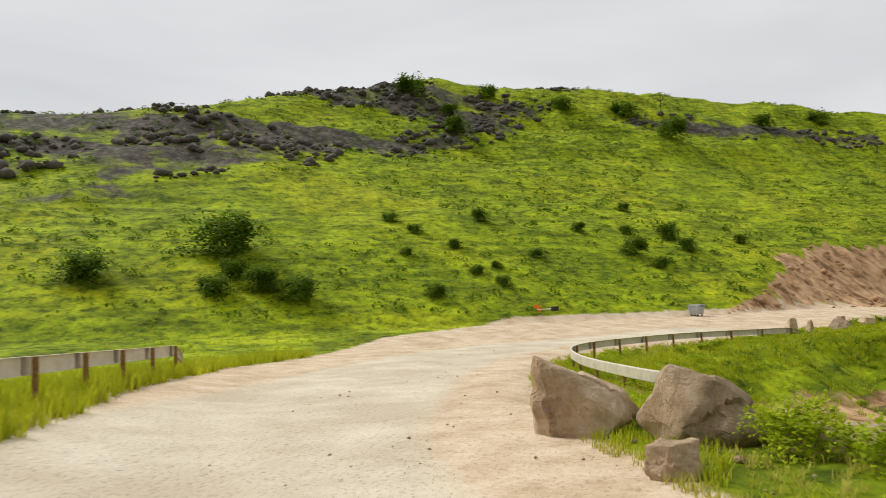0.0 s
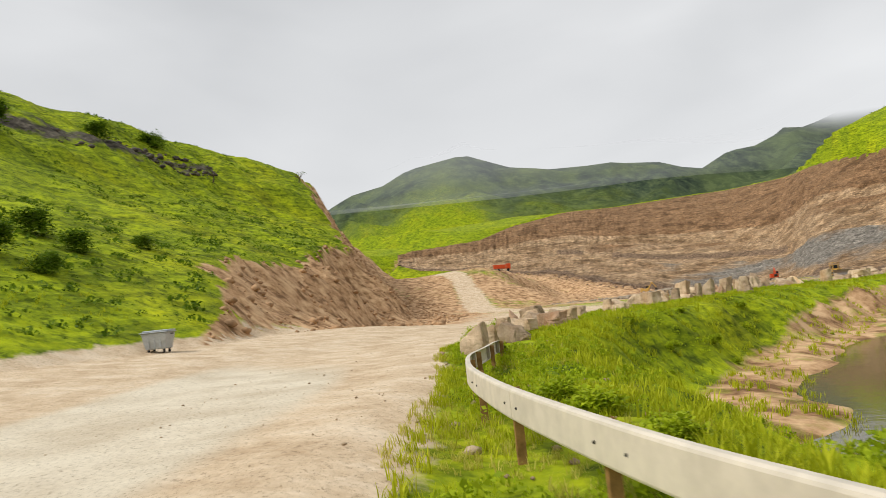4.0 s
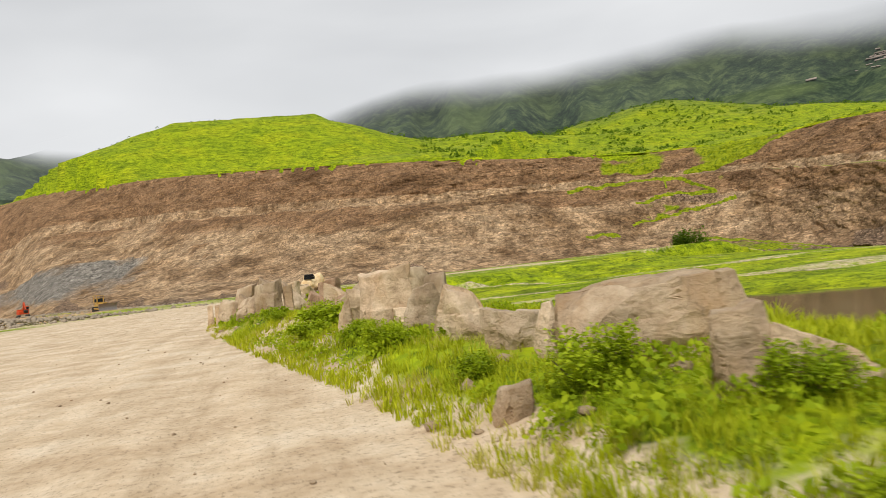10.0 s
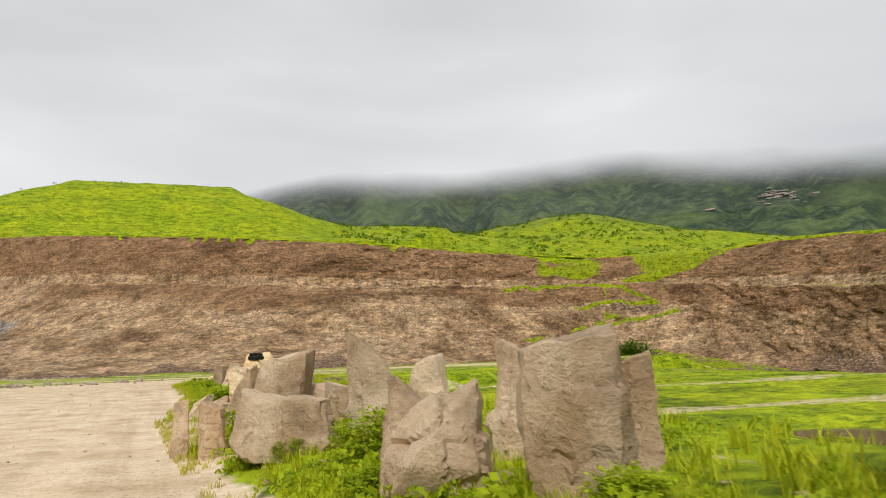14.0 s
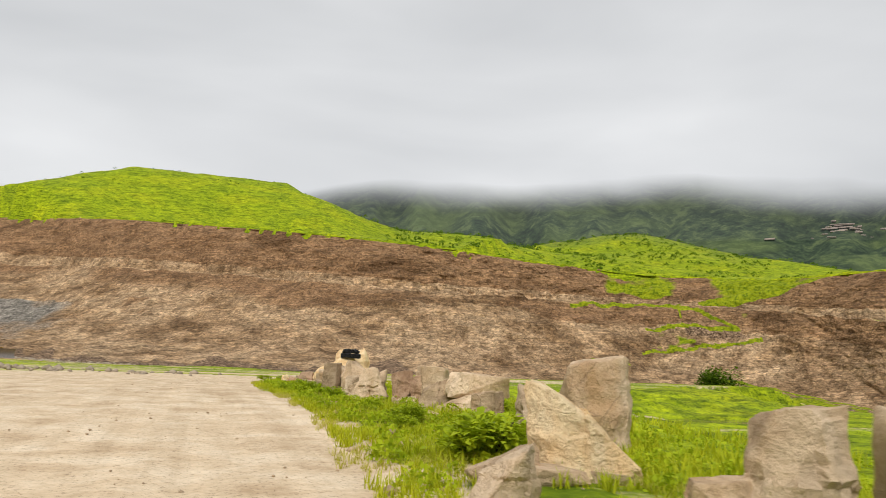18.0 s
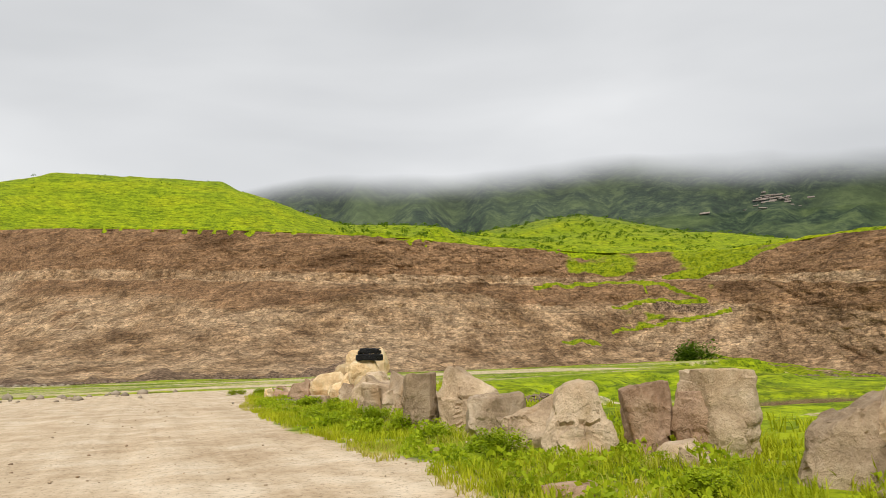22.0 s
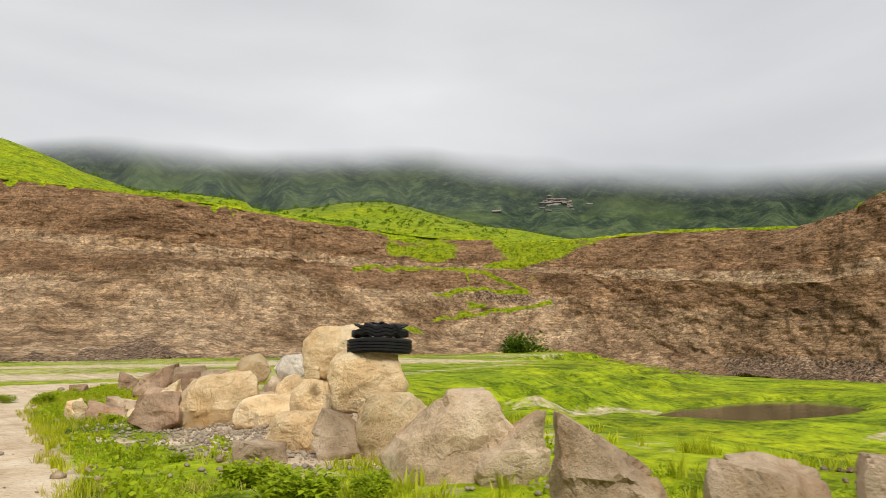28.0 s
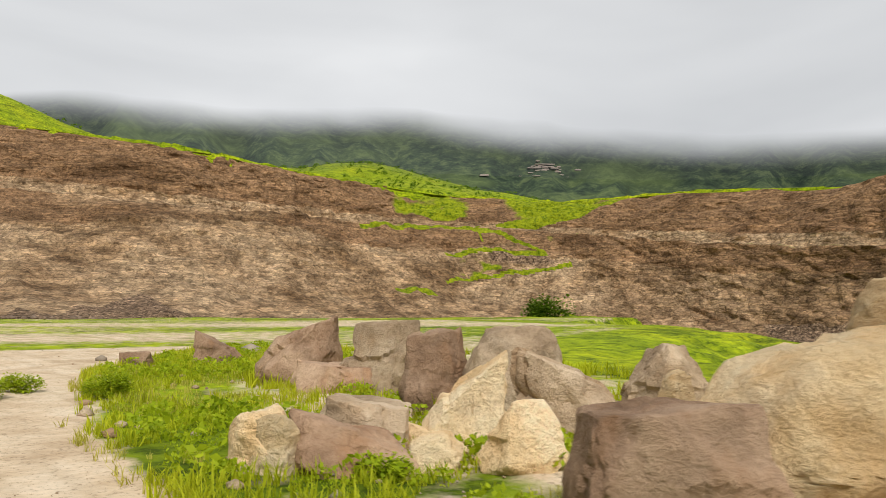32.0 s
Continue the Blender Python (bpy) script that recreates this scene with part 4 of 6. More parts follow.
# x, y, width, height of the top, stone, outline, turn, depth
boulder(41.69, -9.05, 1.70, 2.02, "grey", "wedge_l", 97, 0.90)
boulder(42.88, -7.76, 1.64, 1.96, "grey", "peak_l", 97, 0.80)
boulder(44.88, -8.51, 0.59, 1.35, "grey", "block", 97, 0.80)
boulder(43.62, -6.74, 0.64, 1.30, "grey", "slab", 97, 0.80)
boulder(43.43, -5.98, 0.88, 1.24, "grey", "slab", 97, 0.80)
boulder(1.19, 11.71, 0.37, 0.94, "grey", "block", -0, 0.80)
boulder(4.92, 8.84, 1.32, 1.17, "grey", "peak_l", 6, 0.80)
boulder(4.35, 9.07, 0.67, 1.35, "grey", "block", 6, 0.80)
boulder(6.23, 5.47, 1.00, 1.34, "grey", "wedge_r", 6, 0.70)
boulder(5.75, 6.76, 0.58, 1.18, "grey", "peak", 6, 0.80)
boulder(3.74, 10.84, 1.23, 1.22, "grey", "slab", -0, 0.70, base=0.75)
boulder(3.19, 9.90, 0.76, 0.97, "grey", "block", -0, 0.80)
boulder(2.06, 13.71, 1.24, 1.47, "grey", "peak", -0, 0.80)
boulder(2.47, 13.02, 0.69, 1.12, "grey", "slab", -0, 0.80)
boulder(3.49, 13.06, 1.16, 1.30, "brown", "block", -0, 0.80)
boulder(1.07, 14.85, 1.28, 1.57, "grey", "block", -4, 0.70)
boulder(0.58, 14.40, 0.83, 1.55, "brown", "wedge_l", -4, 0.50)
boulder(2.44, 15.60, 0.85, 1.33, "grey", "block", -4, 0.80)
boulder(2.59, 13.43, 1.60, 1.39, "grey", "peak_l", -4, 0.70)
boulder(0.48, 17.76, 1.17, 1.36, "grey", "wedge_l", -7, 0.70)
boulder(0.76, 15.79, 0.89, 1.43, "grey", "peak", -7, 0.70)
boulder(-0.47, 18.79, 0.57, 1.24, "grey", "block", -7, 0.80)
boulder(-0.04, 20.00, 0.97, 1.38, "grey", "slab", -7, 0.80)
boulder(-0.26, 23.08, 0.72, 1.52, "grey", "peak", -7, 0.80)
boulder(-0.43, 27.40, 2.06, 1.62, "grey", "block", -13, 0.70)
boulder(-1.05, 24.88, 0.50, 1.48, "grey", "block", -12, 0.90)
boulder(-0.53, 24.73, 0.81, 1.31, "grey", "wedge_l", -12, 0.80)
boulder(0.08, 23.57, 1.43, 1.48, "grey", "peak_l", -12, 0.70)
boulder(0.70, 22.52, 1.11, 1.21, "grey", "block", -12, 0.70)
boulder(-1.34, 29.17, 0.88, 1.36, "grey", "slab", -16, 0.70)
boulder(-1.25, 28.19, 0.41, 1.44, "grey", "peak", -16, 0.80)
boulder(-2.41, 26.26, 0.38, 0.89, "grey", "block", -12, 0.70)
boulder(-1.66, 33.36, 0.93, 1.65, "grey", "peak", -16, 0.80)
boulder(-1.43, 31.13, 1.20, 1.67, "grey", "peak_l", -16, 0.80)
boulder(-2.02, 35.19, 1.18, 2.08, "grey", "block", -18, 0.85)
boulder(-0.99, 35.18, 0.54, 1.83, "grey", "block", -18, 0.80)
boulder(-0.27, 40.84, 1.30, 2.04, "grey", "peak", -20, 0.80)
boulder(-2.27, 37.17, 0.92, 1.66, "grey", "slab", -18, 0.80)
boulder(-1.59, 34.74, 0.92, 1.23, "grey", "slab", -18, 0.80)
boulder(-2.99, 34.77, 0.34, 1.56, "grey", "wedge_r", -18, 0.80)
boulder(-2.23, 39.23, 1.32, 2.09, "grey", "wedge_r", -21, 0.80)
boulder(-2.92, 42.29, 1.01, 1.62, "brown", "peak_l", -21, 0.80)
boulder(-2.33, 41.63, 0.94, 1.49, "brown", "peak", -21, 0.80)
boulder(-2.33, 45.96, 0.96, 1.92, "brown", "block", -21, 0.80)
boulder(-2.11, 44.91, 1.16, 1.80, "grey", "peak_l", -21, 0.70)
boulder(-4.44, 47.44, 0.99, 2.13, "grey", "block", -21, 0.80)
boulder(-3.75, 47.60, 0.40, 1.88, "grey", "block", -21, 0.80)
boulder(-5.18, 48.52, 1.11, 1.72, "grey", "peak_r", -21, 0.80)
boulder(-5.28, 48.88, 0.67, 1.75, "grey", "peak_l", -22, 0.80)
boulder(-3.67, 49.46, 1.25, 2.12, "grey", "peak_l", -22, 0.70)
boulder(-4.20, 51.61, 0.85, 1.94, "grey", "peak", -22, 0.80)
boulder(-4.34, 53.33, 0.97, 2.33, "grey", "peak_l", -22, 0.80)
boulder(-5.82, 52.67, 1.47, 1.52, "grey", "slab", -22, 0.80)
boulder(-5.49, 55.26, 1.07, 2.05, "grey", "block", -22, 0.80)
boulder(-4.51, 55.15, 0.59, 1.53, "grey", "slab", -22, 0.80)
boulder(-5.86, 58.44, 0.73, 1.85, "grey", "wedge_r", -22, 0.80)
boulder(-7.13, 55.62, 0.30, 1.30, "grey", "block", -22, 0.80)
boulder(-6.66, 54.95, 0.50, 1.29, "grey", "slab", -22, 0.80)
boulder(-4.83, 64.76, 1.37, 1.62, "tan", "peak_l", -21, 0.80)
boulder(-3.13, 67.50, 1.21, 1.98, "grey", "block", -21, 0.80)
boulder(-4.55, 61.95, 0.92, 1.57, "grey", "block", -21, 0.80)
boulder(-4.33, 60.01, 2.33, 1.62, "grey", "peak_l", -24, 0.60)
boulder(-4.76, 55.58, 1.24, 1.50, "grey", "peak", -24, 0.70)
boulder(-4.05, 54.54, 1.17, 1.72, "grey", "peak", -24, 0.70)
boulder(-5.90, 64.47, 0.86, 1.00, "grey", "wedge_r", -21, 0.80)
boulder(-5.55, 64.26, 0.88, 0.70, "grey", "slab", -21, 0.80)
boulder(-5.04, 62.18, 0.62, 0.94, "grey", "block", -21, 0.80)
boulder(-6.33, 63.46, 0.67, 1.07, "grey", "wedge_r", -17, 0.80)
boulder(-4.78, 64.40, 0.57, 0.69, "grey", "slab", -21, 0.80)
boulder(-2.62, 70.08, 1.28, 1.45, "grey", "wedge_l", -17, 0.80)
boulder(-2.35, 71.47, 0.55, 1.07, "brown", "block", -17, 0.80)
boulder(-2.91, 69.05, 0.57, 0.87, "grey", "block", -17, 0.80)
boulder(-2.19, 74.99, 1.72, 1.57, "grey", "slab", -19, 0.75, base=0.93)
boulder(-2.91, 75.80, 1.22, 1.51, "grey", "wedge_r", -22, 0.80)
boulder(-2.62, 74.67, 1.47, 1.13, "grey", "peak_r", -19, 0.80)
boulder(-2.71, 73.07, 0.66, 1.19, "grey", "block", -19, 0.90)
boulder(-2.96, 72.07, 0.60, 1.23, "grey", "block", -19, 0.90)
boulder(-5.67, 76.71, 0.53, 0.66, "brown", "block", -19, 0.80)
boulder(-3.62, 73.74, 0.45, 0.57, "grey", "wedge_l", -19, 0.60)
boulder(-3.20, 78.11, 0.84, 0.72, "grey", "peak", -22, 0.70)
boulder(-2.34, 78.19, 1.06, 1.71, "grey", "pillar", -22, 0.80)
boulder(-3.09, 78.78, 0.71, 1.54, "brown", "block", -24, 0.90)
boulder(-2.60, 78.31, 0.82, 1.52, "brown", "block", -24, 0.90)
boulder(-4.03, 79.13, 1.15, 1.56, "grey", "peak", -24, 0.80)
boulder(-3.78, 80.59, 1.32, 1.54, "grey", "wedge_r", -24, 0.80)
boulder(-3.51, 82.49, 1.21, 1.29, "grey", "block", -24, 0.80)
boulder(-3.66, 77.29, 0.27, 0.84, "grey", "wedge_l", -24, 0.70)
boulder(-3.13, 84.31, 1.68, 1.87, "grey", "peak_l", -35, 0.70)
boulder(-4.14, 84.83, 0.78, 1.67, "grey", "block", -35, 0.80)
boulder(-2.38, 89.32, 1.88, 1.68, "grey", "wedge_l", -35, 0.80)
boulder(-3.03, 90.78, 1.43, 1.38, "grey", "slab", -38, 0.80)
boulder(-3.56, 89.46, 0.91, 1.18, "grey", "wedge_r", -38, 0.80)
boulder(-3.90, 89.06, 0.56, 1.25, "grey", "block", -35, 0.80)
boulder(-0.91, 98.63, 2.19, 1.53, "grey", "peak", -39, 0.80)
boulder(-0.73, 97.78, 1.16, 1.28, "grey", "wedge_r", -39, 0.80)
boulder(-1.70, 95.34, 1.24, 1.45, "grey", "wedge_l", -39, 0.80)
boulder(-2.09, 93.41, 1.14, 1.33, "grey", "slab", -39, 0.80)
boulder(-1.72, 92.50, 1.04, 1.42, "grey", "slab", -39, 0.80)
boulder(-0.93, 101.34, 1.37, 1.04, "grey", "peak_l", -39, 0.80)
boulder(-2.34, 101.80, 0.94, 0.59, "grey", "slab", -39, 0.80)
boulder(0.95, 104.72, 1.64, 2.54, "tan", "round", -38, 0.85, base=0.90)
boulder(-0.32, 101.90, 1.43, 2.06, "tan", "round", -38, 0.85, base=0.86)
boulder(-0.33, 103.28, 0.95, 2.49, "tan", "round", -39, 0.80, base=1.38)
boulder(-0.85, 102.79, 0.20, 1.71, "tan", "round", -38, 0.80, base=1.46)
boulder(-0.52, 103.34, 1.00, 1.48, "tan", "round", -38, 0.80)
boulder(-0.99, 102.86, 1.47, 0.91, "tan", "round", -38, 0.70)
boulder(-0.01, 106.21, 1.73, 1.01, "tan", "round", -38, 0.70)
boulder(-0.43, 108.50, 2.28, 1.49, "tan", "slabround", -38, 0.70)
boulder(0.34, 108.09, 0.96, 1.83, "tan", "round", -38, 0.90, base=1.12)
boulder(1.44, 108.03, 0.99, 1.85, "spot", "round", -38, 0.90, base=1.21)
boulder(-0.56, 100.66, 1.41, 1.35, "tan", "round", -38, 0.70)
boulder(-0.66, 102.25, 0.40, 1.13, "spot", "block", -38, 0.80)
boulder(-1.63, 109.01, 1.31, 0.98, "brown", "block", -39, 0.80)
boulder(-2.02, 112.09, 1.33, 0.57, "brown", "peak_l", -39, 0.80)
boulder(-1.38, 111.59, 0.54, 0.39, "tan", "round", -39, 0.80)
boulder(-2.67, 112.33, 0.51, 0.59, "tan", "round", -39, 0.80)
boulder(-0.19, 114.48, 1.30, 0.34, "grey", "slab", -39, 0.80)
boulder(0.65, 105.79, 1.09, 1.69, "grey", "peak_r", -39, 0.80)
boulder(2.14, 105.86, 0.63, 1.26, "brown", "peak_l", -39, 0.80)
boulder(0.88, 106.70, 1.18, 0.67, "tan", "slab", -39, 0.70)
boulder(0.87, 106.98, 0.83, 1.35, "tan", "round", -39, 0.80)
boulder(-0.51, 112.16, 0.94, 1.09, "tan", "peak_r", -40, 0.80)
boulder(1.66, 113.48, 1.39, 1.39, "grey", "round", -40, 0.80)
boulder(0.94, 111.85, 1.55, 1.12, "grey", "wedge_l", -40, 0.70)
boulder(-0.88, 110.98, 0.88, 0.71, "tan", "peak", -40, 0.80)
boulder(-1.45, 112.60, 0.90, 0.63, "grey", "slab", -40, 0.80)
boulder(-2.73, 112.45, 0.67, 0.67, "tan", "slabround", -40, 0.80)
boulder(1.64, 119.61, 1.73, 1.29, "brown", "peak_r", -40, 0.80)
boulder(1.43, 117.84, 1.72, 0.53, "brown", "slab", -40, 0.80)
boulder(2.14, 117.42, 1.60, 1.30, "grey", "peak", -40, 0.80)
boulder(1.09, 114.58, 1.11, 1.28, "brown", "peak", -40, 0.80)
boulder(2.86, 111.86, 1.39, 1.12, "grey", "peak", -40, 0.80)
boulder(0.96, 110.55, 0.59, 0.90, "tan", "peak", -40, 0.80)
boulder(1.56, 109.90, 1.24, 0.81, "grey", "slab", -40, 0.80)
boulder(0.23, 109.05, 0.76, 0.57, "brown", "slab", -40, 0.80)
boulder(0.28, 125.13, 0.83, 0.35, "brown", "block", -40, 0.80)
boulder(2.71, 125.85, 1.38, 0.81, "brown", "peak_l", -40, 0.80)
boulder(-0.88, 112.16, 0.85, 0.34, "tan", "peak_l", -40, 0.80)
boulder(-0.30, 108.30, 0.46, 1.36, "tan", "peak_r", -40, 0.80)


# ---------------------------------------------------------------- old tyres on the rock
def ring(bm, profile, n=48, squash=None):
    """Turns a closed profile of (radius, height) round the z axis."""
    rows = []
    for i in range(n):
        a = 2 * math.pi * i / n
        row = []
        for r, z in profile:
            p = Vector((r * math.cos(a), r * math.sin(a), z))
            row.append(bm.verts.new(squash(p, a) if squash else p))
        rows.append(row)
    for i in range(n):
        for j in range(len(profile)):
            k = (j + 1) % len(profile)
            bm.faces.new((rows[i][j], rows[(i + 1) % n][j], rows[(i + 1) % n][k], rows[i][k]))


def tyre_profile(R, inner, wide, grooves=4):
    pts = [(inner, wide * 0.28), (R * 0.80, wide * 0.5), (R * 0.95, wide * 0.47)]
    for g in range(grooves):
        z0 = wide * (0.40 - 0.8 * g / grooves)
        z1 = z0 - wide * 0.8 / grooves * 0.72
        z2 = z0 - wide * 0.8 / grooves
        pts += [(R, z0), (R, z1), (R * 0.955, z1 - 0.003), (R * 0.955, z2 + 0.003)]
    pts += [(R * 0.95, -wide * 0.47), (R * 0.80, -wide * 0.5), (inner, -wide * 0.28), (inner + 0.03, 0)]
    return pts


def tyres():
    thing = empty("worn_tyre", -0.12, 101.72, 2.08, 10)
    bm = bmesh.new()
    ring(bm, tyre_profile(0.53, 0.29, 0.27), 56, lambda p, a: Vector((p.x * 1.16, p.y * 1.06, p.z + 0.02 * math.sin(2 * a + 0.4))))
    part("casing", bm, M_TYRE, thing)
    tagged(thing, "worn black lorry tyre lying on a limestone boulder", "tyre", "tyres on the boulder")
    thing = empty("torn_tyre", -0.10, 101.74, 2.33, 40)
    bm = bmesh.new()
    ring(bm, tyre_profile(0.50, 0.31, 0.22, 3), 72, lambda p, a: Vector((p.x * (1.12 + 0.12 * math.sin(3 * a) + 0.05 * math.sin(7 * a)), p.y * (0.96 + 0.08 * math.sin(4 * a)),
                                                                      p.z * (0.75 + 0.35 * math.sin(2 * a + 0.6)) + 0.035 * math.sin(a * 2 + 1) + 0.022 * math.sin(5 * a) + 0.02 * math.sin(11 * a))))
    part("casing", bm, M_TYRE, thing)
    # strips of tread torn loose and curled over the casing
    for turn, out, high, sweep, wide in ((20, 0.38, 0.07, 95, 0.14), (150, 0.34, 0.09, 70, 0.12), (265, 0.40, 0.06, 110, 0.14)):
        bm = bmesh.new()
        rows = []
        for i in range(13):
            a = radians(turn + sweep * i / 12)
            r = out + 0.05 * math.sin(i * 0.9)
            z = high + 0.05 * math.sin(math.pi * i / 12) + 0.012 * math.sin(i * 1.7)
            tip = 0.2 + 0.3 * math.sin(i * 0.8)
            c, d = math.cos(a), math.sin(a)
            rows.append([bm.verts.new((c * (r + k), d * (r + k), z + k * tip + h)) for k, h in ((-wide / 2, 0), (wide / 2, 0), (wide / 2, 0.02), (-wide / 2, 0.02))])
        for p, q in zip(rows, rows[1:]):
            for k in range(4):
                bm.faces.new((p[k], q[k], q[(k + 1) % 4], p[(k + 1) % 4]))
        bm.faces.new(rows[0])
        bm.faces.new(rows[-1][::-1])
        part("torn_strip", bm, M_TYRE, thing)
    tagged(thing, "crumpled torn black tyre lying on another tyre", "tyre", "tyres on the boulder")


tyres()


# ---------------------------------------------------------------- guard rails
def guard_rail(points, tops, label, spacing=2.0, dip=True):
    """A two-wave steel beam on posts. points: plan line; tops: height of the beam's top edge at each point."""
    thing = empty("guard_rail", points[0][0], points[0][1], 0)
    run = lengths(points)
    s = np.arange(0, run[-1], 0.25)
    xs, ys = np.interp(s, run, [p[0] for p in points]), np.interp(s, run, [p[1] for p in points])
    soft = np.ones(9) / 9
    xs, ys = np.convolve(np.pad(xs, 4, mode="reflect", reflect_type="odd"), soft, "valid"), np.convolve(np.pad(ys, 4, mode="reflect", reflect_type="odd"), soft, "valid")
    zs = np.interp(s, run, tops)
    tx, ty = np.gradient(xs), np.gradient(ys)
    size = np.hypot(tx, ty)
    nx, ny = ty / size, -tx / size
    prof = [(-0.02, -0.004), (0.03, 0.0), (0.048, -0.012), (0.055, -0.03), (0.055, -0.28), (0.048, -0.298), (0.03, -0.31), (-0.02, -0.306)]
    back = [(a - 0.006, c) for a, c in prof[::-1]]
    loop = prof + back
    per = 10
    for k in range(0, len(s) - 1, per):
        e = min(k + per, len(s) - 1)
        bm = bmesh.new()
        grown = 0.004 * ((k // per) % 2)
        rows = [[bm.verts.new((xs[i] - points[0][0] - nx[i] * (a + grown), ys[i] - points[0][1] - ny[i] * (a + grown), zs[i] + c)) for a, c in loop] for i in range(k, e + 1)]
        for r0, r1 in zip(rows[:-1], rows[1:]):
            for j in range(len(loop)):
                bm.faces.new((r0[j], r1[j], r1[(j + 1) % len(loop)], r0[(j + 1) % len(loop)]))
        bm.faces.new(rows[0])
        bm.faces.new(rows[-1][::-1])
        beam = part("beam", bm, M_RAIL, thing)
        for dx in (0.40,):
            for i in (k + 1, e - 1):
                bm = bmesh.new()
                bmesh.ops.create_uvsphere(bm, u_segments=6, v_segments=4, radius=0.014, matrix=Matrix.Translation((xs[i] - points[0][0] - nx[i] * 0.06, ys[i] - points[0][1] - ny[i] * 0.06, zs[i] - 0.31 * dx - 0.04)))
                part("bolt", bm, M_DARKSTEEL, beam)
    for d in np.arange(0.3, run[-1] - 0.2, spacing):
        i = int(d / 0.25)
        bm = bmesh.new()
        gz = ground_z(xs[i] + nx[i] * 0.06, ys[i] + ny[i] * 0.06)
        px, py = xs[i] - points[0][0] + nx[i] * 0.06, ys[i] - points[0][1] + ny[i] * 0.06
        tall = zs[i] - gz + 0.25
        ang = math.degrees(math.atan2(ty[i], tx[i]))
        box(bm, px, py, zs[i] - tall / 2 - 0.02, 0.012, 0.09, tall, ang)
        for off in (-0.042, 0.042):
            c, sn = math.cos(radians(ang)), math.sin(radians(ang))
            box(bm, px - sn * off + c * 0.028, py + c * off + sn * 0.028, zs[i] - tall / 2 - 0.02, 0.055, 0.010, tall, ang)
        part("post", bm, M_POST, thing)
    tagged(thing, label, "guard rail", "guard rails at the bend")


RAIL = [(37, -6.0), (33.5, -7.1), (30.5, -7.8), (28, -8.25), (25.3, -8.45), (23, -8.35), (21, -7.9), (19.3, -7.05), (17.8, -6.05), (15.7, -4.5), (13.2, -2.35), (10.9, 0.15), (9.4, 2.4), (8.35, 3.8), (7.5, 5.0), (7.0, 6.0)]
guard_rail(RAIL, [1.06, 1.01, 0.98, 0.97, 0.97, 0.97, 0.97, 0.97, 0.96, 0.95, 0.93, 0.89, 0.86, 0.84, 0.81, 0.5], "pale galvanised steel guard rail on rusty posts along the bend", 2.5)
guard_rail([(58, -12.6), (50, -15.2), (42.2, -17.8), (37, -19.2), (31.1, -20.6), (30.0, -20.9)], [2.65, 2.42, 2.17, 2.0, 1.81, 1.45], "dusty galvanised guard rail on the outer edge of the bend", 2.5)



# ---------------------------------------------------------------- fallen sign
def fallen_sign(x, y, turn):
    gz = max(ground_z(x - 0.8, y), ground_z(x, y), ground_z(x + 0.8, y))
    thing = empty("fallen_road_sign", x, y, gz + 0.16, turn)
    bm = bmesh.new()
    tube(bm, (-1.0, 0, 0.02), (1.1, 0, 0.06), 0.035, 0.035, 10)
    part("pole", bm, M_RAIL, thing)
    bm = bmesh.new()
    box(bm, -1.05, 0, 0.12, 1.0, 0.03, 0.52, 0, 8, 0.01)
    part("sign_plate", bm, M_ORANGE, thing, "faded orange sign plate")
    bm = bmesh.new()
    box(bm, 1.2, 0, 0.06, 0.42, 0.42, 0.34, 0, 0, 0.03)
    part("base_block", bm, M_DARKSTEEL, thing, "dark base block")
    tagged(thing, "orange road sign fallen over on the grass slope", "road sign")


M_ORANGE = plain("faded_orange_paint", (0.72, 0.20, 0.02), 0.5, 0.0, 0.3)
fallen_sign(-3.8, -8.8, 35)


# ---------------------------------------------------------------- waste container
def waste_container(x, y, turn):
    z = ground_z(x, y)
    thing = empty("waste_container", x, y, z, turn)
    bm = bmesh.new()
    bot, top = (0.52, 0.40), (0.66, 0.52)
    lo = [bm.verts.new((sx * bot[0], sy * bot[1], 0.22)) for sx, sy in ((-1, -1), (1, -1), (1, 1), (-1, 1))]
    hi = [bm.verts.new((sx * top[0], sy * top[1], 1.12)) for sx, sy in ((-1, -1), (1, -1), (1, 1), (-1, 1))]
    bm.faces.new(lo[::-1])
    bm.faces.new(hi)
    for i in range(4):
        bm.faces.new((lo[i], lo[(i + 1) % 4], hi[(i + 1) % 4], hi[i]))
    bmesh.ops.bevel(bm, geom=bm.edges[:], offset=0.03, segments=2, affect="EDGES")
    for k in (-0.3, 0.0, 0.3):
        box(bm, k, -0.475, 0.68, 0.05, 0.03, 0.80, 0, 0, 0.008)
    body = part("body", bm, M_BIN, thing)
    bm = bmesh.new()
    box(bm, 0, 0, 1.15, 1.42, 1.12, 0.05, 0, 0, 0.02)
    box(bm, 0, 0.1, 1.22, 1.34, 0.9, 0.09, 0, 0, 0.04)
    part("lid", bm, M_BIN, thing)
    for sx in (-1, 1):
        bm = bmesh.new()
        tube(bm, (sx * 0.66, 0, 1.02), (sx * 0.80, 0, 1.02), 0.03, 0.03, 8)
        part("trunnion", bm, M_DARKSTEEL, body)
        for sy in (-1, 1):
            bm = bmesh.new()
            tube(bm, (sx * 0.40 - 0.03, sy * 0.30, 0.10), (sx * 0.40 + 0.03, sy * 0.30, 0.10), 0.10, 0.10, 14)
            box(bm, sx * 0.40, sy * 0.30, 0.19, 0.10, 0.06, 0.10)
            part("wheel", bm, M_TYRE, thing)
    return tagged(thing, "grey galvanised waste container with a lid beside the road", "waste bin")


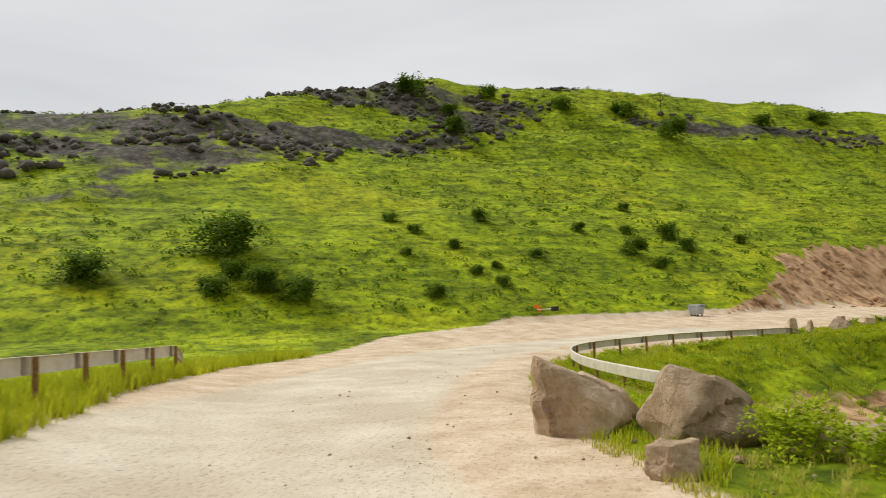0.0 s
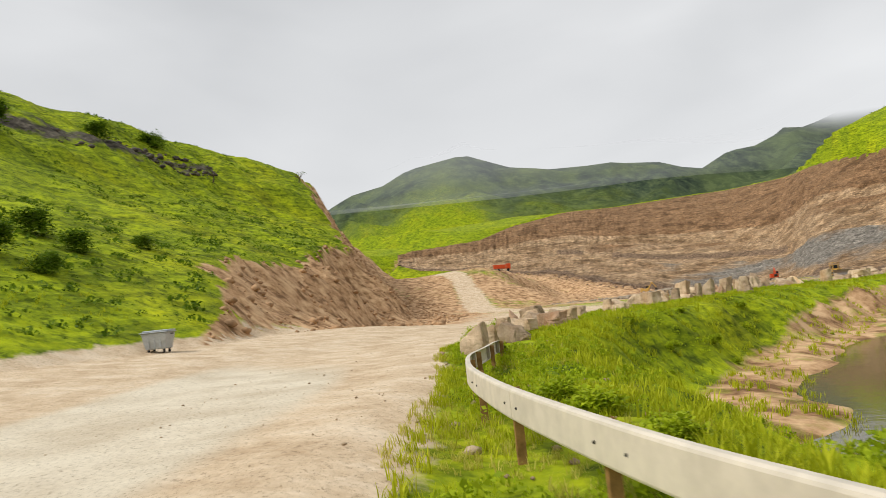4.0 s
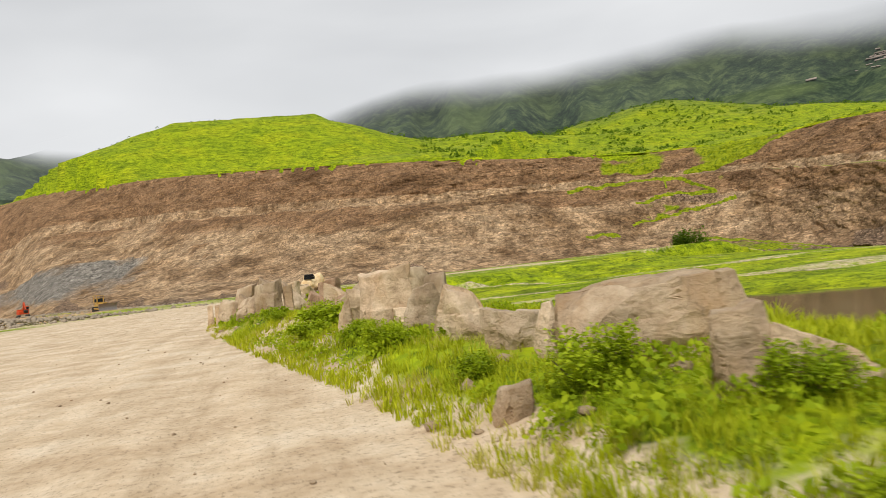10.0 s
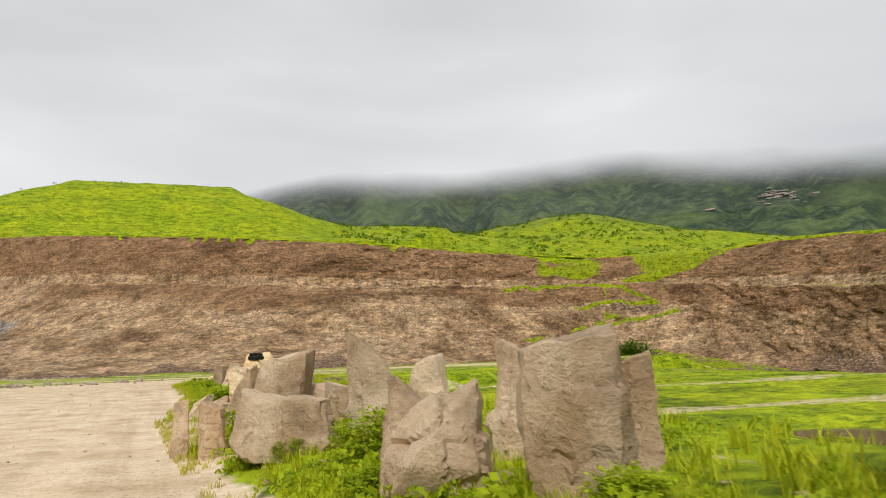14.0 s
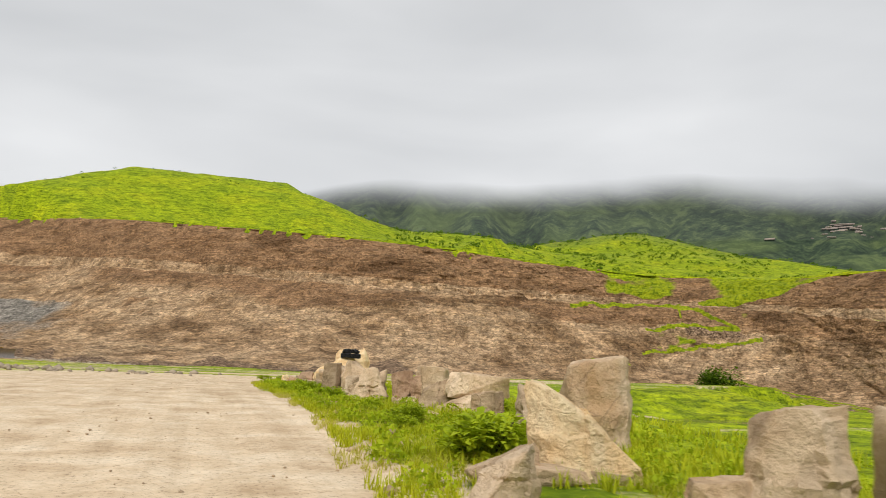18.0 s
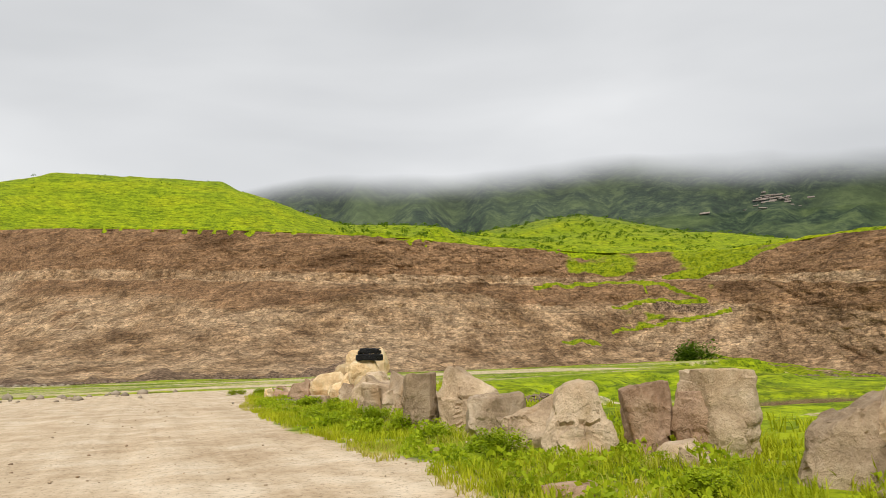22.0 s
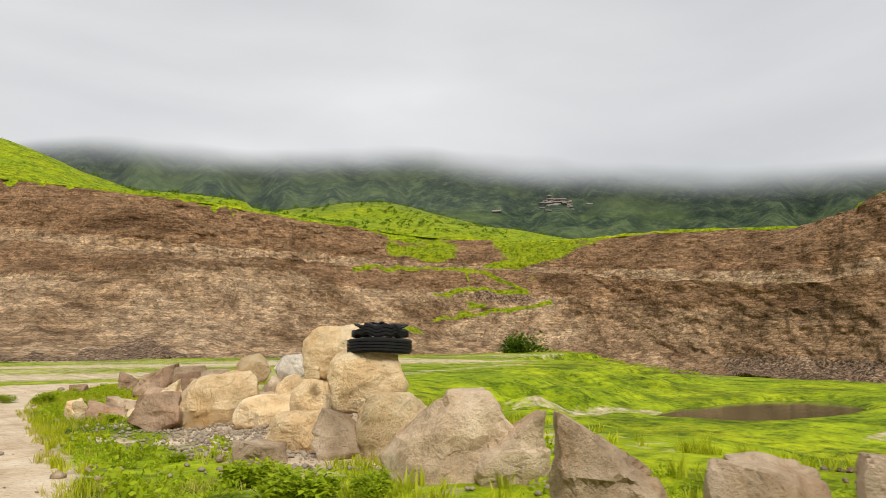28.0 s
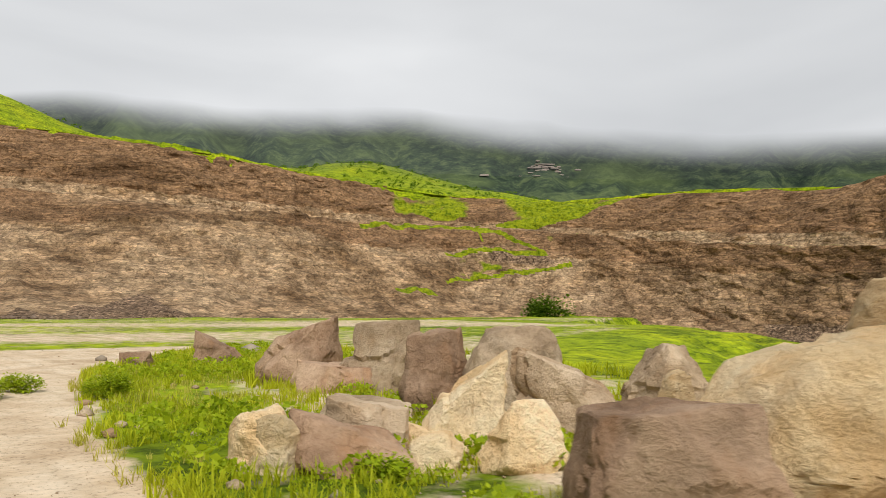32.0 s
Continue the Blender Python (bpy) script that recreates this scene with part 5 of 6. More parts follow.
waste_container(-9.3, 3.4, 40).scale = (0.82, 0.82, 0.74)


# ---------------------------------------------------------------- machines
def bulldozer(x, y, turn):
    thing = empty("bulldozer", x, y, ground_z(x, y), turn)
    for side in (-1, 1):
        bm = bmesh.new()
        n = 26
        outline = []
        for i in range(n):
            a = 2 * math.pi * i / n
            px, pz = 1.75 * math.copysign(abs(math.cos(a)) ** 0.5, math.cos(a)), 0.62 + 0.60 * math.copysign(abs(math.sin(a)) ** 0.7, math.sin(a))
            outline.append((px, pz))
        rows = [[bm.verts.new((px, side * 1.15 + w, pz)) for px, pz in outline] for w in (-0.3, 0.3)]
        for i in range(n):
            bm.faces.new((rows[0][i], rows[0][(i + 1) % n], rows[1][(i + 1) % n], rows[1][i]))
        bm.faces.new(rows[0][::-1])
        bm.faces.new(rows[1])
        for i in range(0, n, 1):
            px, pz = outline[i]
            box(bm, px * 1.02, side * 1.15, 0.62 + (pz - 0.62) * 1.04, 0.10, 0.64, 0.10)
        part("track", bm, M_DARKSTEEL, thing)
    bm = bmesh.new()
    box(bm, 0.9, 0, 1.55, 2.2, 1.25, 1.1, 0, 0, 0.08)
    box(bm, -0.9, 0, 1.3, 1.9, 1.5, 0.9, 0, 0, 0.08)
    part("hull", bm, M_YELLOW, thing)
    bm = bmesh.new()
    box(bm, 1.96, 0, 1.5, 0.08, 1.1, 0.95)
    part("grille", bm, M_DARKSTEEL, thing)
    bm = bmesh.new()
    box(bm, -0.8, 0, 2.55, 1.45, 1.45, 1.5, 0, 0, 0.05)
    cab = part("cab", bm, M_YELLOW, thing)
    for dx, dy, sx, sy in ((0, -0.74, 1.15, 0.04), (0, 0.74, 1.15, 0.04), (0.74, 0, 0.04, 1.15), (-0.74, 0, 0.04, 1.1)):
        bm = bmesh.new()
        box(bm, -0.8 + dx, dy, 2.75, sx, sy, 0.85)
        part("cab_window", bm, M_GLASS, cab)
    bm = bmesh.new()
    box(bm, -0.85, 0, 3.95, 1.9, 1.9, 0.12, 0, 0, 0.04)
    for dx in (-1.6, -0.05):
        for dy in (-0.85, 0.85):
            box(bm, dx, dy, 2.9, 0.12, 0.12, 2.1)
    part("canopy", bm, M_YELLOW, thing)
    bm = bmesh.new()
    tube(bm, (1.2, 0.4, 2.1), (1.2, 0.4, 3.0), 0.08, 0.07, 9)
    part("exhaust", bm, M_DARKSTEEL, thing)
    bm = bmesh.new()
    prev = None
    for i in range(9):
        t = i / 8
        px, pz = 3.1 + 0.28 * (2 * t - 1) ** 2, 0.05 + 1.75 * t
        row = [bm.verts.new((px, -2.3, pz)), bm.verts.new((px, 2.3, pz)), bm.verts.new((px - 0.1, 2.3, pz)), bm.verts.new((px - 0.1, -2.3, pz))]
        if prev:
            for j in range(4):
                bm.faces.new((prev[j], prev[(j + 1) % 4], row[(j + 1) % 4], row[j]))
        else:
            bm.faces.new(row[::-1])
        prev = row
    bm.faces.new(prev)
    part("blade", bm, plain("worn_blade_steel", (0.30, 0.27, 0.25), 0.4, 0.6, 0.4), thing)
    for side in (-1, 1):
        bm = bmesh.new()
        box(bm, 1.4, side * 1.65, 0.7, 3.4, 0.18, 0.28, 0, 4, 0.03)
        part("push_arm", bm, M_YELLOW, thing)
    tagged(thing, "dusty yellow crawler bulldozer parked on the quarry floor", "bulldozer")


def excavator(x, y, turn, paint, label, scale=1.0):
    thing = empty("excavator", x, y, ground_z(x, y), turn)
    thing.scale = (scale,) * 3
    for side in (-1, 1):
        bm = bmesh.new()
        box(bm, 0, side * 1.1, 0.45, 3.6, 0.55, 0.85, 0, 0, 0.3)
        part("track", bm, M_DARKSTEEL, thing)
    bm = bmesh.new()
    box(bm, -0.3, 0, 1.45, 3.0, 2.4, 0.95, 0, 0, 0.12)
    box(bm, -1.3, 0, 2.1, 1.0, 2.2, 0.5, 0, 0, 0.12)
    part("house", bm, paint, thing)
    bm = bmesh.new()
    box(bm, 0.6, 0.75, 2.45, 1.3, 0.9, 1.3, 0, 0, 0.08)
    cab = part("cab", bm, paint, thing)
    bm = bmesh.new()
    box(bm, 0.6, 0.75, 2.6, 1.34, 0.94, 0.7)
    part("cab_window", bm, M_GLASS, cab)
    for a, c, r in (((0.9, -0.2, 1.7), (2.5, -0.2, 4.2), 0.24), ((2.5, -0.2, 4.2), (4.0, -0.2, 2.2), 0.2)):
        bm = bmesh.new()
        tube(bm, a, c, r, r * 0.8, 6)
        part("boom", bm, paint, thing)
    bm = bmesh.new()
    box(bm, 3.9, -0.2, 1.7, 0.8, 1.0, 0.8, 0, 20, 0.12)
    part("bucket", bm, M_DARKSTEEL, thing)
    tagged(thing, label, "excavator", "excavators in the quarry")


def lorry(x, y, turn):
    thing = empty("tipper_lorry", x, y, ground_z(x, y), turn)
    bm = bmesh.new()
    box(bm, 2.6, 0, 1.7, 1.6, 2.3, 2.0, 0, 0, 0.15)
    part("cab", bm, M_RED, thing)
    bm = bmesh.new()
    box(bm, -0.6, 0, 1.8, 4.6, 2.4, 1.4, 0, 3, 0.08)
    part("tipper_body", bm, M_RED, thing)
    bm = bmesh.new()
    box(bm, 3.42, 0, 2.1, 0.04, 2.0, 0.8)
    part("windscreen", bm, M_GLASS, thing)
    for dx in (2.5, -0.9, -2.2):
        for side in (-1, 1):
            bm = bmesh.new()
            tube(bm, (dx, side * 0.85, 0.5), (dx, side * 1.2, 0.5), 0.5, 0.5, 16)
            part("wheel", bm, M_TYRE, thing)
    tagged(thing, "small red tipper lorry standing on a quarry bench", "lorry")


bulldozer(-45.0, 215.5, -50)
excavator(-64.0, 221.0, -60, M_RED, "red crawler excavator working at the foot of the face", 0.9)
excavator(-118.0, 240.0, 20, M_YELLOW, "yellow excavator on an upper quarry bench", 1.0)
excavator(-55.0, 395.0, 0, M_YELLOW, "small yellow drilling machine on the quarry bench", 0.8)
lorry(-150.0, 196.0, 40)


# ---------------------------------------------------------------- plants
def leaf_cloud(bm, rnd, n, radius, tall, size, centre=(0, 0, 0), flat=1.0, droop=0.5):
    """n small bent leaves on a rough dome."""
    cx, cy, cz = centre
    for _ in range(n):
        a, u = rnd.uniform(0, 2 * math.pi), rnd.random() ** 0.6
        el = rnd.uniform(0.0, 1.0)
        r = radius * u * (1 - 0.45 * el) * (0.8 + 0.35 * math.sin(3 * a + cx * 3 + cy))
        p = Vector((cx + r * math.cos(a), cy + r * math.sin(a), cz + tall * el * (0.55 + 0.45 * rnd.random())))
        d = Vector((math.cos(a) + rnd.uniform(-0.8, 0.8), math.sin(a) + rnd.uniform(-0.8, 0.8), rnd.uniform(-droop, 0.9) * flat)).normalized()
        s = size * rnd.uniform(0.6, 1.25)
        side = d.cross(Vector((rnd.uniform(-0.4, 0.4), rnd.uniform(-0.4, 0.4), 1))).normalized() * s * 0.36
        up = side.cross(d) * 0.25
        mid = p + d * s * 0.55 + up
        tip = p + d * s - up * 0.8
        v = [bm.verts.new(q) for q in (p, mid + side, tip, mid - side)]
        bm.faces.new((v[0], v[1], v[3]))
        bm.faces.new((v[1], v[2], v[3]))


def stems(bm, rnd, n, radius, tall):
    for _ in range(n):
        a = rnd.uniform(0, 2 * math.pi)
        tube(bm, (0, 0, -0.05), (radius * 0.6 * math.cos(a), radius * 0.6 * math.sin(a), tall * rnd.uniform(0.5, 0.95)), 0.012, 0.005, 4)


def bush_kind(name, seed, n, radius, tall, size, mat, label, category):
    rnd = random.Random(seed)
    thing = empty(name, 0, 0, -60)
    bm = bmesh.new()
    stems(bm, rnd, 1, radius, tall)
    part("stem", bm, M_BARK, thing)
    bm = bmesh.new()
    leaf_cloud(bm, rnd, n, radius, tall, size)
    for k in range(5):
        a = rnd.uniform(0, 6.28)
        leaf_cloud(bm, rnd, n // 5, radius * 0.45, tall * 0.5, size, (radius * 0.6 * math.cos(a), radius * 0.6 * math.sin(a), tall * rnd.uniform(0.1, 0.5)))
    part("foliage", bm, mat, thing)
    return tagged(thing, label, category)


KINDS = [bush_kind("weed_bush", 3, 950, 0.55, 0.55, 0.075, M_LEAF, "bushy green weed growing on the roadside verge", "bush"),
         bush_kind("weed_bush", 4, 1150, 0.70, 0.70, 0.075, M_LEAF, "dense leafy green weed on the roadside verge", "bush"),
         bush_kind("broadleaf_weed", 5, 480, 0.42, 0.34, 0.082, M_LEAF, "broad-leaved bright green weed among the rocks", "weed"),
         bush_kind("scrub_bush", 6, 1300, 1.7, 1.9, 0.20, M_BUSH, "dark green scrub bush on open grass", "bush")]
USED = set()


def plant(kind, x, y, size=1.0, turn=0.0, sink=0.03):
    m = pose(x, y, ground_z(x, y) - sink, 0, 0, turn) @ Matrix.Diagonal((size, size, size, 1))
    if kind in USED:
        return copy_thing(KINDS[kind], m)
    USED.add(kind)
    KINDS[kind].matrix_basis = m
    return KINDS[kind]


RND = random.Random(11)
PLANT_SPOTS_A = [(1, 1.25, 11.0, 0.95), (1, 0.75, 11.7, 0.8), (0, 2.2, 10.4, 0.8), (1, -0.25, 16.3, 0.62), (0, 3.2, 9.2, 0.9), (0, 0.2, 14.3, 0.9), (1, 1.3, 12.6, 1.0), (0, -0.4, 17.0, 0.8), (1, -1.2, 21.0, 0.9), (0, -1.6, 22.8, 0.8), (0, -0.9, 19.2, 0.8), (1, -1.7, 26.2, 0.9), (0, -2.2, 28.0, 0.7), (1, -2.6, 31.5, 0.8), (0, -3.0, 33.5, 0.8), (2, -3.6, 36.0, 1.2), (2, -3.2, 37.2, 1.3), (1, -3.0, 38.3, 1.0)]
PLANT_SPOTS_B = [(2, -4.3, 43.2, 1.1), (0, -4.6, 46.6, 0.8), (1, -5.2, 50.6, 0.9), (0, -5.7, 49.2, 0.7), (2, -5.9, 57.0, 1.0), (0, -5.6, 60.0, 0.9), (2, -5.4, 66.2, 1.5), (2, -4.9, 67.0, 1.3), (1, -4.6, 68.6, 0.8), (0, -5.2, 70.8, 0.7), (0, -4.6, 76.0, 0.8), (1, -4.9, 79.6, 0.7), (0, -4.9, 82.2, 0.8), (2, -5.4, 84.6, 0.9), (0, -5.6, 86.6, 0.7), (1, -5.4, 88.8, 0.6), (2, -4.2, 93.2, 0.9), (2, -3.5, 98.4, 1.1)]
PLANT_SPOTS_C = [(0, -2.7, 98.0, 0.8), (2, -3.2, 100.2, 0.9), (0, -3.3, 103.0, 0.4), (0, -3.9, 119.2, 0.9), (0, -3.2, 120.0, 0.8), (1, -2.4, 118.4, 0.7), (2, -2.0, 111.6, 0.6), (0, 40.8, -9.2, 0.6), (1, 44.2, -7.0, 1.0), (1, 45.0, -6.2, 1.1), (2, 13.4, -0.6, 0.9), (2, 14.6, -1.4, 1.0), (0, 9.9, 3.2, 0.6), (2, 16.6, -3.0, 0.8)]
PLANT_SPOTS = PLANT_SPOTS_A + PLANT_SPOTS_B + PLANT_SPOTS_C
for k, px, py, s in PLANT_SPOTS:
    plant(k, px, py, s, RND.uniform(0, 360))
for _ in range(34):
    # weeds on the bank between rail, rocks and pond
    px, py = RND.uniform(2, 19), RND.uniform(-3, 40)
    d = -float(along(np.array([px]), np.array([py]), EDGE)[0][0])
    if 3.0 < d < 11:
        plant(RND.choice((0, 1, 2, 2)), px, py, RND.uniform(0.4, 0.9), RND.uniform(0, 360))
for px, py, s in ((118.0, 214.0, 4.2), (-3.9, -34.6, 0.48), (4.9, -41.0, 0.30), (3.2, -31.8, 0.22), (1.0, -29.1, 0.25), (1.7, -26.6, 0.26), (-0.1, -31.7, 0.22), (104, 262, 1.6), (128, 238, 1.2)):
    plant(3, px, py, s, RND.uniform(0, 360), 0.1)

# leafy weeds in front of the rocks
for _ in range(46):
    py = RND.uniform(14, 98)
    px = float(np.interp(py, [p[1] for p in EDGE[12:]], [p[0] for p in EDGE[12:]])) + RND.uniform(1.1, 2.7)
    plant(RND.choice((0, 1, 2)), px, py, RND.uniform(0.35, 0.75), RND.uniform(0, 360))
# bushes on the hill
HILL_BUSHES = [(-100.6, 11.2, 1.6), (-77.7, -29.4, 1.6), (-92.7, -17.3, 1.2), (-94.3, -2.2, 1.3), (-9.8, -14.5, 0.4), (-16.6, -9.4, 0.4), (-8.3, -12.0, 0.4), (-22.2, 0.3, 0.8), (-31.0, 5.6, 0.8), (-27.1, 6.8, 0.6), (-89.5, 17.6, 1.6), (-3.6, -17.3, 0.5), (-24.6, -14.6, 0.6), (-17.8, -20.7, 0.45)]
HILL_BUSHES += [(-11.0, -20.7, 0.35), (-26.8, -4.6, 0.45), (-15.4, -16.5, 0.4), (-19.7, 2.4, 0.5), (-130.8, 60.9, 1.5), (-114.6, 42.9, 1.4), (-74.3, -22.9, 1.0), (-66.1, -20.5, 1.2), (-12.2, -12.6, 0.3), (-19.7, -23.5, 0.5), (-29.5, 1.0, 0.5), (-34.0, 14.2, 0.5), (-42.6, 2.1, 0.5)]
for px, py, s in HILL_BUSHES:
    plant(3, px, py, 0.31 * s, RND.uniform(0, 360), 0.1)


# ---------------------------------------------------------------- trees on the skyline
def acacia(x, y, tall, wide, leaves, label, seed):
    rnd = random.Random(seed)
    thing = empty("acacia_tree", x, y, ground_z(x, y) - 0.1)
    bm = bmesh.new()
    tube(bm, (0, 0, 0), (0.2, 0.1, tall * 0.45), 0.16, 0.11, 8)
    part("trunk", bm, M_BARK, thing)
    tips = []
    for k in range(7):
        a = k * 0.9 + rnd.uniform(-0.2, 0.2)
        tip = (wide * 0.42 * math.cos(a), wide * 0.42 * math.sin(a), tall * rnd.uniform(0.82, 0.95))
        bm = bmesh.new()
        tube(bm, (0.2, 0.1, tall * 0.43), (tip[0] * 0.5, tip[1] * 0.5, tall * 0.68), 0.09, 0.06, 6)
        tube(bm, (tip[0] * 0.5, tip[1] * 0.5, tall * 0.68), tip, 0.06, 0.02, 5)
        part("limb", bm, M_BARK, thing)
        tips.append(tip)
    if leaves:
        bm = bmesh.new()
        for tip in tips + [(0, 0, tall * 0.9)]:
            leaf_cloud(bm, rnd, leaves, wide * 0.24, tall * 0.13, 0.045 * wide, (tip[0], tip[1], tip[2] - tall * 0.02))
        part("crown", bm, M_BUSH, thing)
    tagged(thing, label, "tree")


acacia(-116, 21, 3.0, 4.0, 110, "flat-topped thorn tree on the hill crest", 1)
acacia(-77, -76, 4.2, 6.0, 120, "low umbrella thorn tree on the hill crest", 2)
acacia(-95, -61, 3.6, 4.2, 12, "sparse thorn tree on the rocky crest", 3)
acacia(-97, -55, 3.0, 3.6, 10, "sparse thorn tree on the rocky crest", 4)
acacia(-147, 109, 3.0, 4.2, 40, "small thorn tree above the cut bank", 5)
acacia(-120, 68, 3.0, 3.0, 8, "bare thorn shrub on the hill shoulder", 6)


# ---------------------------------------------------------------- what nobody could count
def scatter(name, xs, ys, zs, sizes, build, mat, label, category, smooth=False):
    """Copies of small shapes baked into one mesh. build(rng) gives (verts, faces) arrays of unit size."""
    rng = np.random.default_rng(len(xs) + 7)
    kinds = [build(rng) for _ in range(6)]
    allv, allf, base = [], [], 0
    turn = rng.uniform(0, 2 * math.pi, len(xs))
    pick = rng.integers(0, 6, len(xs))
    for i in range(len(xs)):
        v, f = kinds[pick[i]]
        c, s = math.cos(turn[i]), math.sin(turn[i])
        w = np.stack([v[:, 0] * c - v[:, 1] * s, v[:, 0] * s + v[:, 1] * c, v[:, 2]], -1) * sizes[i]
        allv.append(w + (xs[i], ys[i], zs[i]))
        allf.append(f + base)
        base += len(v)
    ob = sheet(name, np.concatenate(allv), np.concatenate(allf), mat, smooth=smooth)
    return tagged(ob, label, category, kind="stuff")


def stone_shape(rng):
    v = np.array([(1, 0, 0), (-1, 0, 0), (0, 1, 0), (0, -1, 0), (0, 0, 1), (0, 0, -0.6), (0.7, 0.7, 0.5), (-0.7, 0.6, 0.5), (-0.6, -0.7, 0.4), (0.7, -0.6, 0.5)], float)
    v = v * rng.uniform(0.65, 1.05, (10, 3)) * (0.55, 0.5, 0.5)
    f = [(4, 6, 7), (4, 7, 8), (4, 8, 9), (4, 9, 6), (6, 0, 2), (6, 2, 7), (7, 2, 1), (7, 1, 8), (8, 1, 3), (8, 3, 9), (9, 3, 0), (9, 0, 6), (0, 5, 2), (2, 5, 1), (1, 5, 3), (3, 5, 0)]
    return v, np.array(f)


def tuft_shape(blades, tall, lean, wide):
    def build(rng):
        v, f = [], []
        for _ in range(blades):
            a, r = rng.uniform(0, 6.283), rng.uniform(0, 0.5)
            bx, by = r * math.cos(a), r * math.sin(a)
            h = tall * rng.uniform(0.5, 1.15)
            t = rng.uniform(0, 6.283)
            ln = lean * rng.uniform(0.2, 1.2)
            tx, ty = math.cos(t), math.sin(t)
            k = len(v)
            w = wide * rng.uniform(0.7, 1.3)
            v += [(bx - ty * w, by + tx * w, -0.05), (bx + ty * w, by - tx * w, -0.05), (bx + tx * ln * 0.35 + ty * w * 0.7, by + ty * ln * 0.35 - tx * w * 0.7, h * 0.6), (bx + tx * ln * 0.35 - ty * w * 0.7, by + ty * ln * 0.35 + tx * w * 0.7, h * 0.6), (bx + tx * ln, by + ty * ln, h)]
            f += [(k, k + 1, k + 2), (k, k + 2, k + 3), (k + 3, k + 2, k + 4)]
        return np.array(v), np.array(f)
    return build


def clump_shape(rng, leaves=24, small=0.14, large=0.32):
    """A small rounded shrub of crossed leaf blades."""
    v, f = [], []
    for _ in range(leaves):
        a, el = rng.uniform(0, 6.283), rng.uniform(0.05, 1.0)
        r = math.sqrt(max(0.05, 1 - el**2)) * rng.uniform(0.55, 1.05)
        p = np.array((r * math.cos(a), r * math.sin(a), el * 0.85))
        q = rng.normal(size=3)
        q /= np.linalg.norm(q)
        s = np.cross(q, rng.normal(size=3))
        s /= np.linalg.norm(s)
        k, w = len(v), rng.uniform(small, large)
        v += [p - q * w, p + s * w * 0.6, p + q * w, p - s * w * 0.6]
        f += [(k, k + 1, k + 2), (k, k + 2, k + 3)]
    return np.array(v), np.array(f)


RNG = np.random.default_rng(5)


def verge_points(n, lo, hi, a, b):
    """Points between two distances right of the carriageway's edge, over a stretch of it."""
    s = RNG.uniform(a, b, n)
    ex, ey = np.interp(s, EDGE_RUN, [p[0] for p in EDGE]), np.interp(s, EDGE_RUN, [p[1] for p in EDGE])
    ex2, ey2 = np.interp(s + 0.5, EDGE_RUN, [p[0] for p in EDGE]), np.interp(s + 0.5, EDGE_RUN, [p[1] for p in EDGE])
    tx, ty = (ex2 - ex) / 0.5, (ey2 - ey) / 0.5
    d = lo + (hi - lo) * RNG.uniform(0, 1, n) ** 1.3
    return ex + ty * d, ey - tx * d


END = EDGE_RUN[-3]


def grass_field(n, lo, hi, a, b, size, shape, mat, name, label, seed, keep=0.0):
    x, y = verge_points(n, lo, hi, a, b)
    bare = np.exp(-(((x + 1.2) / 2.2) ** 2) - ((y - 105) / 6.0) ** 2)
    ok = fbm(x * 0.7, y * 0.7, 3, seed) > keep + 1.6 * bare
    x, y = x[ok], y[ok]
    z = height(x, y)
    scatter(name, x, y, z, size * RNG.uniform(0.6, 1.4, len(x)), shape, mat, label, "grass")


grass_field(38000, 0.1, 5.5, 20, END, 0.155, tuft_shape(11, 0.95, 0.75, 0.042), M_GRASS, "grass", "bright green grass tufts along the verge", 101, -0.25)
grass_field(18000, -0.1, 3.6, 20, END, 0.12, tuft_shape(9, 0.9, 0.9, 0.045), M_DRY, "dry_grass", "yellowing short grass at the road edge", 102, 0.0)
grass_field(8000, 3.0, 12.0, 20, END, 0.26, tuft_shape(10, 0.9, 0.6, 0.05), M_GRASS, "grass", "long green grass on the bank behind the rocks", 103, -0.2)
x, y = RNG.uniform(-30, 60, 4200), RNG.uniform(-34, 4, 4200)
dl_, fr_ = along(x, y, FOOT)
ok = (dl_ > 0.2) & (dl_ < 16)
x, y = x[ok], y[ok]
scatter("grass", x, y, height(x, y), RNG.uniform(0.14, 0.30, len(x)), tuft_shape(9, 0.95, 0.6, 0.05), M_GRASS, "green grass tufts at the foot of the hill", "grass")

x, y = verge_points(9500, 0.5, 7.5, 20, END)
ok = fbm(x * 0.5, y * 0.5, 3, 107) > -0.05
x, y = x[ok], y[ok]
scatter("weeds", x, y, height(x, y), 0.09 + 0.23 * RNG.uniform(0, 1, len(x)) ** 2, lambda rng: clump_shape(rng, 46, 0.09, 0.21), M_LEAF, "low leafy green weeds covering the verge", "weeds")
x, y = RNG.uniform(18, 62, 14000), RNG.uniform(-26, -8, 14000)
dl_, fr_ = along(x, y, FOOT)
ok = (dl_ > -0.5) & (dl_ < 2.2)
x, y = x[ok], y[ok]
scatter("grass", x, y, height(x, y), RNG.uniform(0.28, 0.5, len(x)), tuft_shape(10, 0.95, 0.6, 0.035), M_GRASS, "long grass growing under the outer guard rail", "grass")
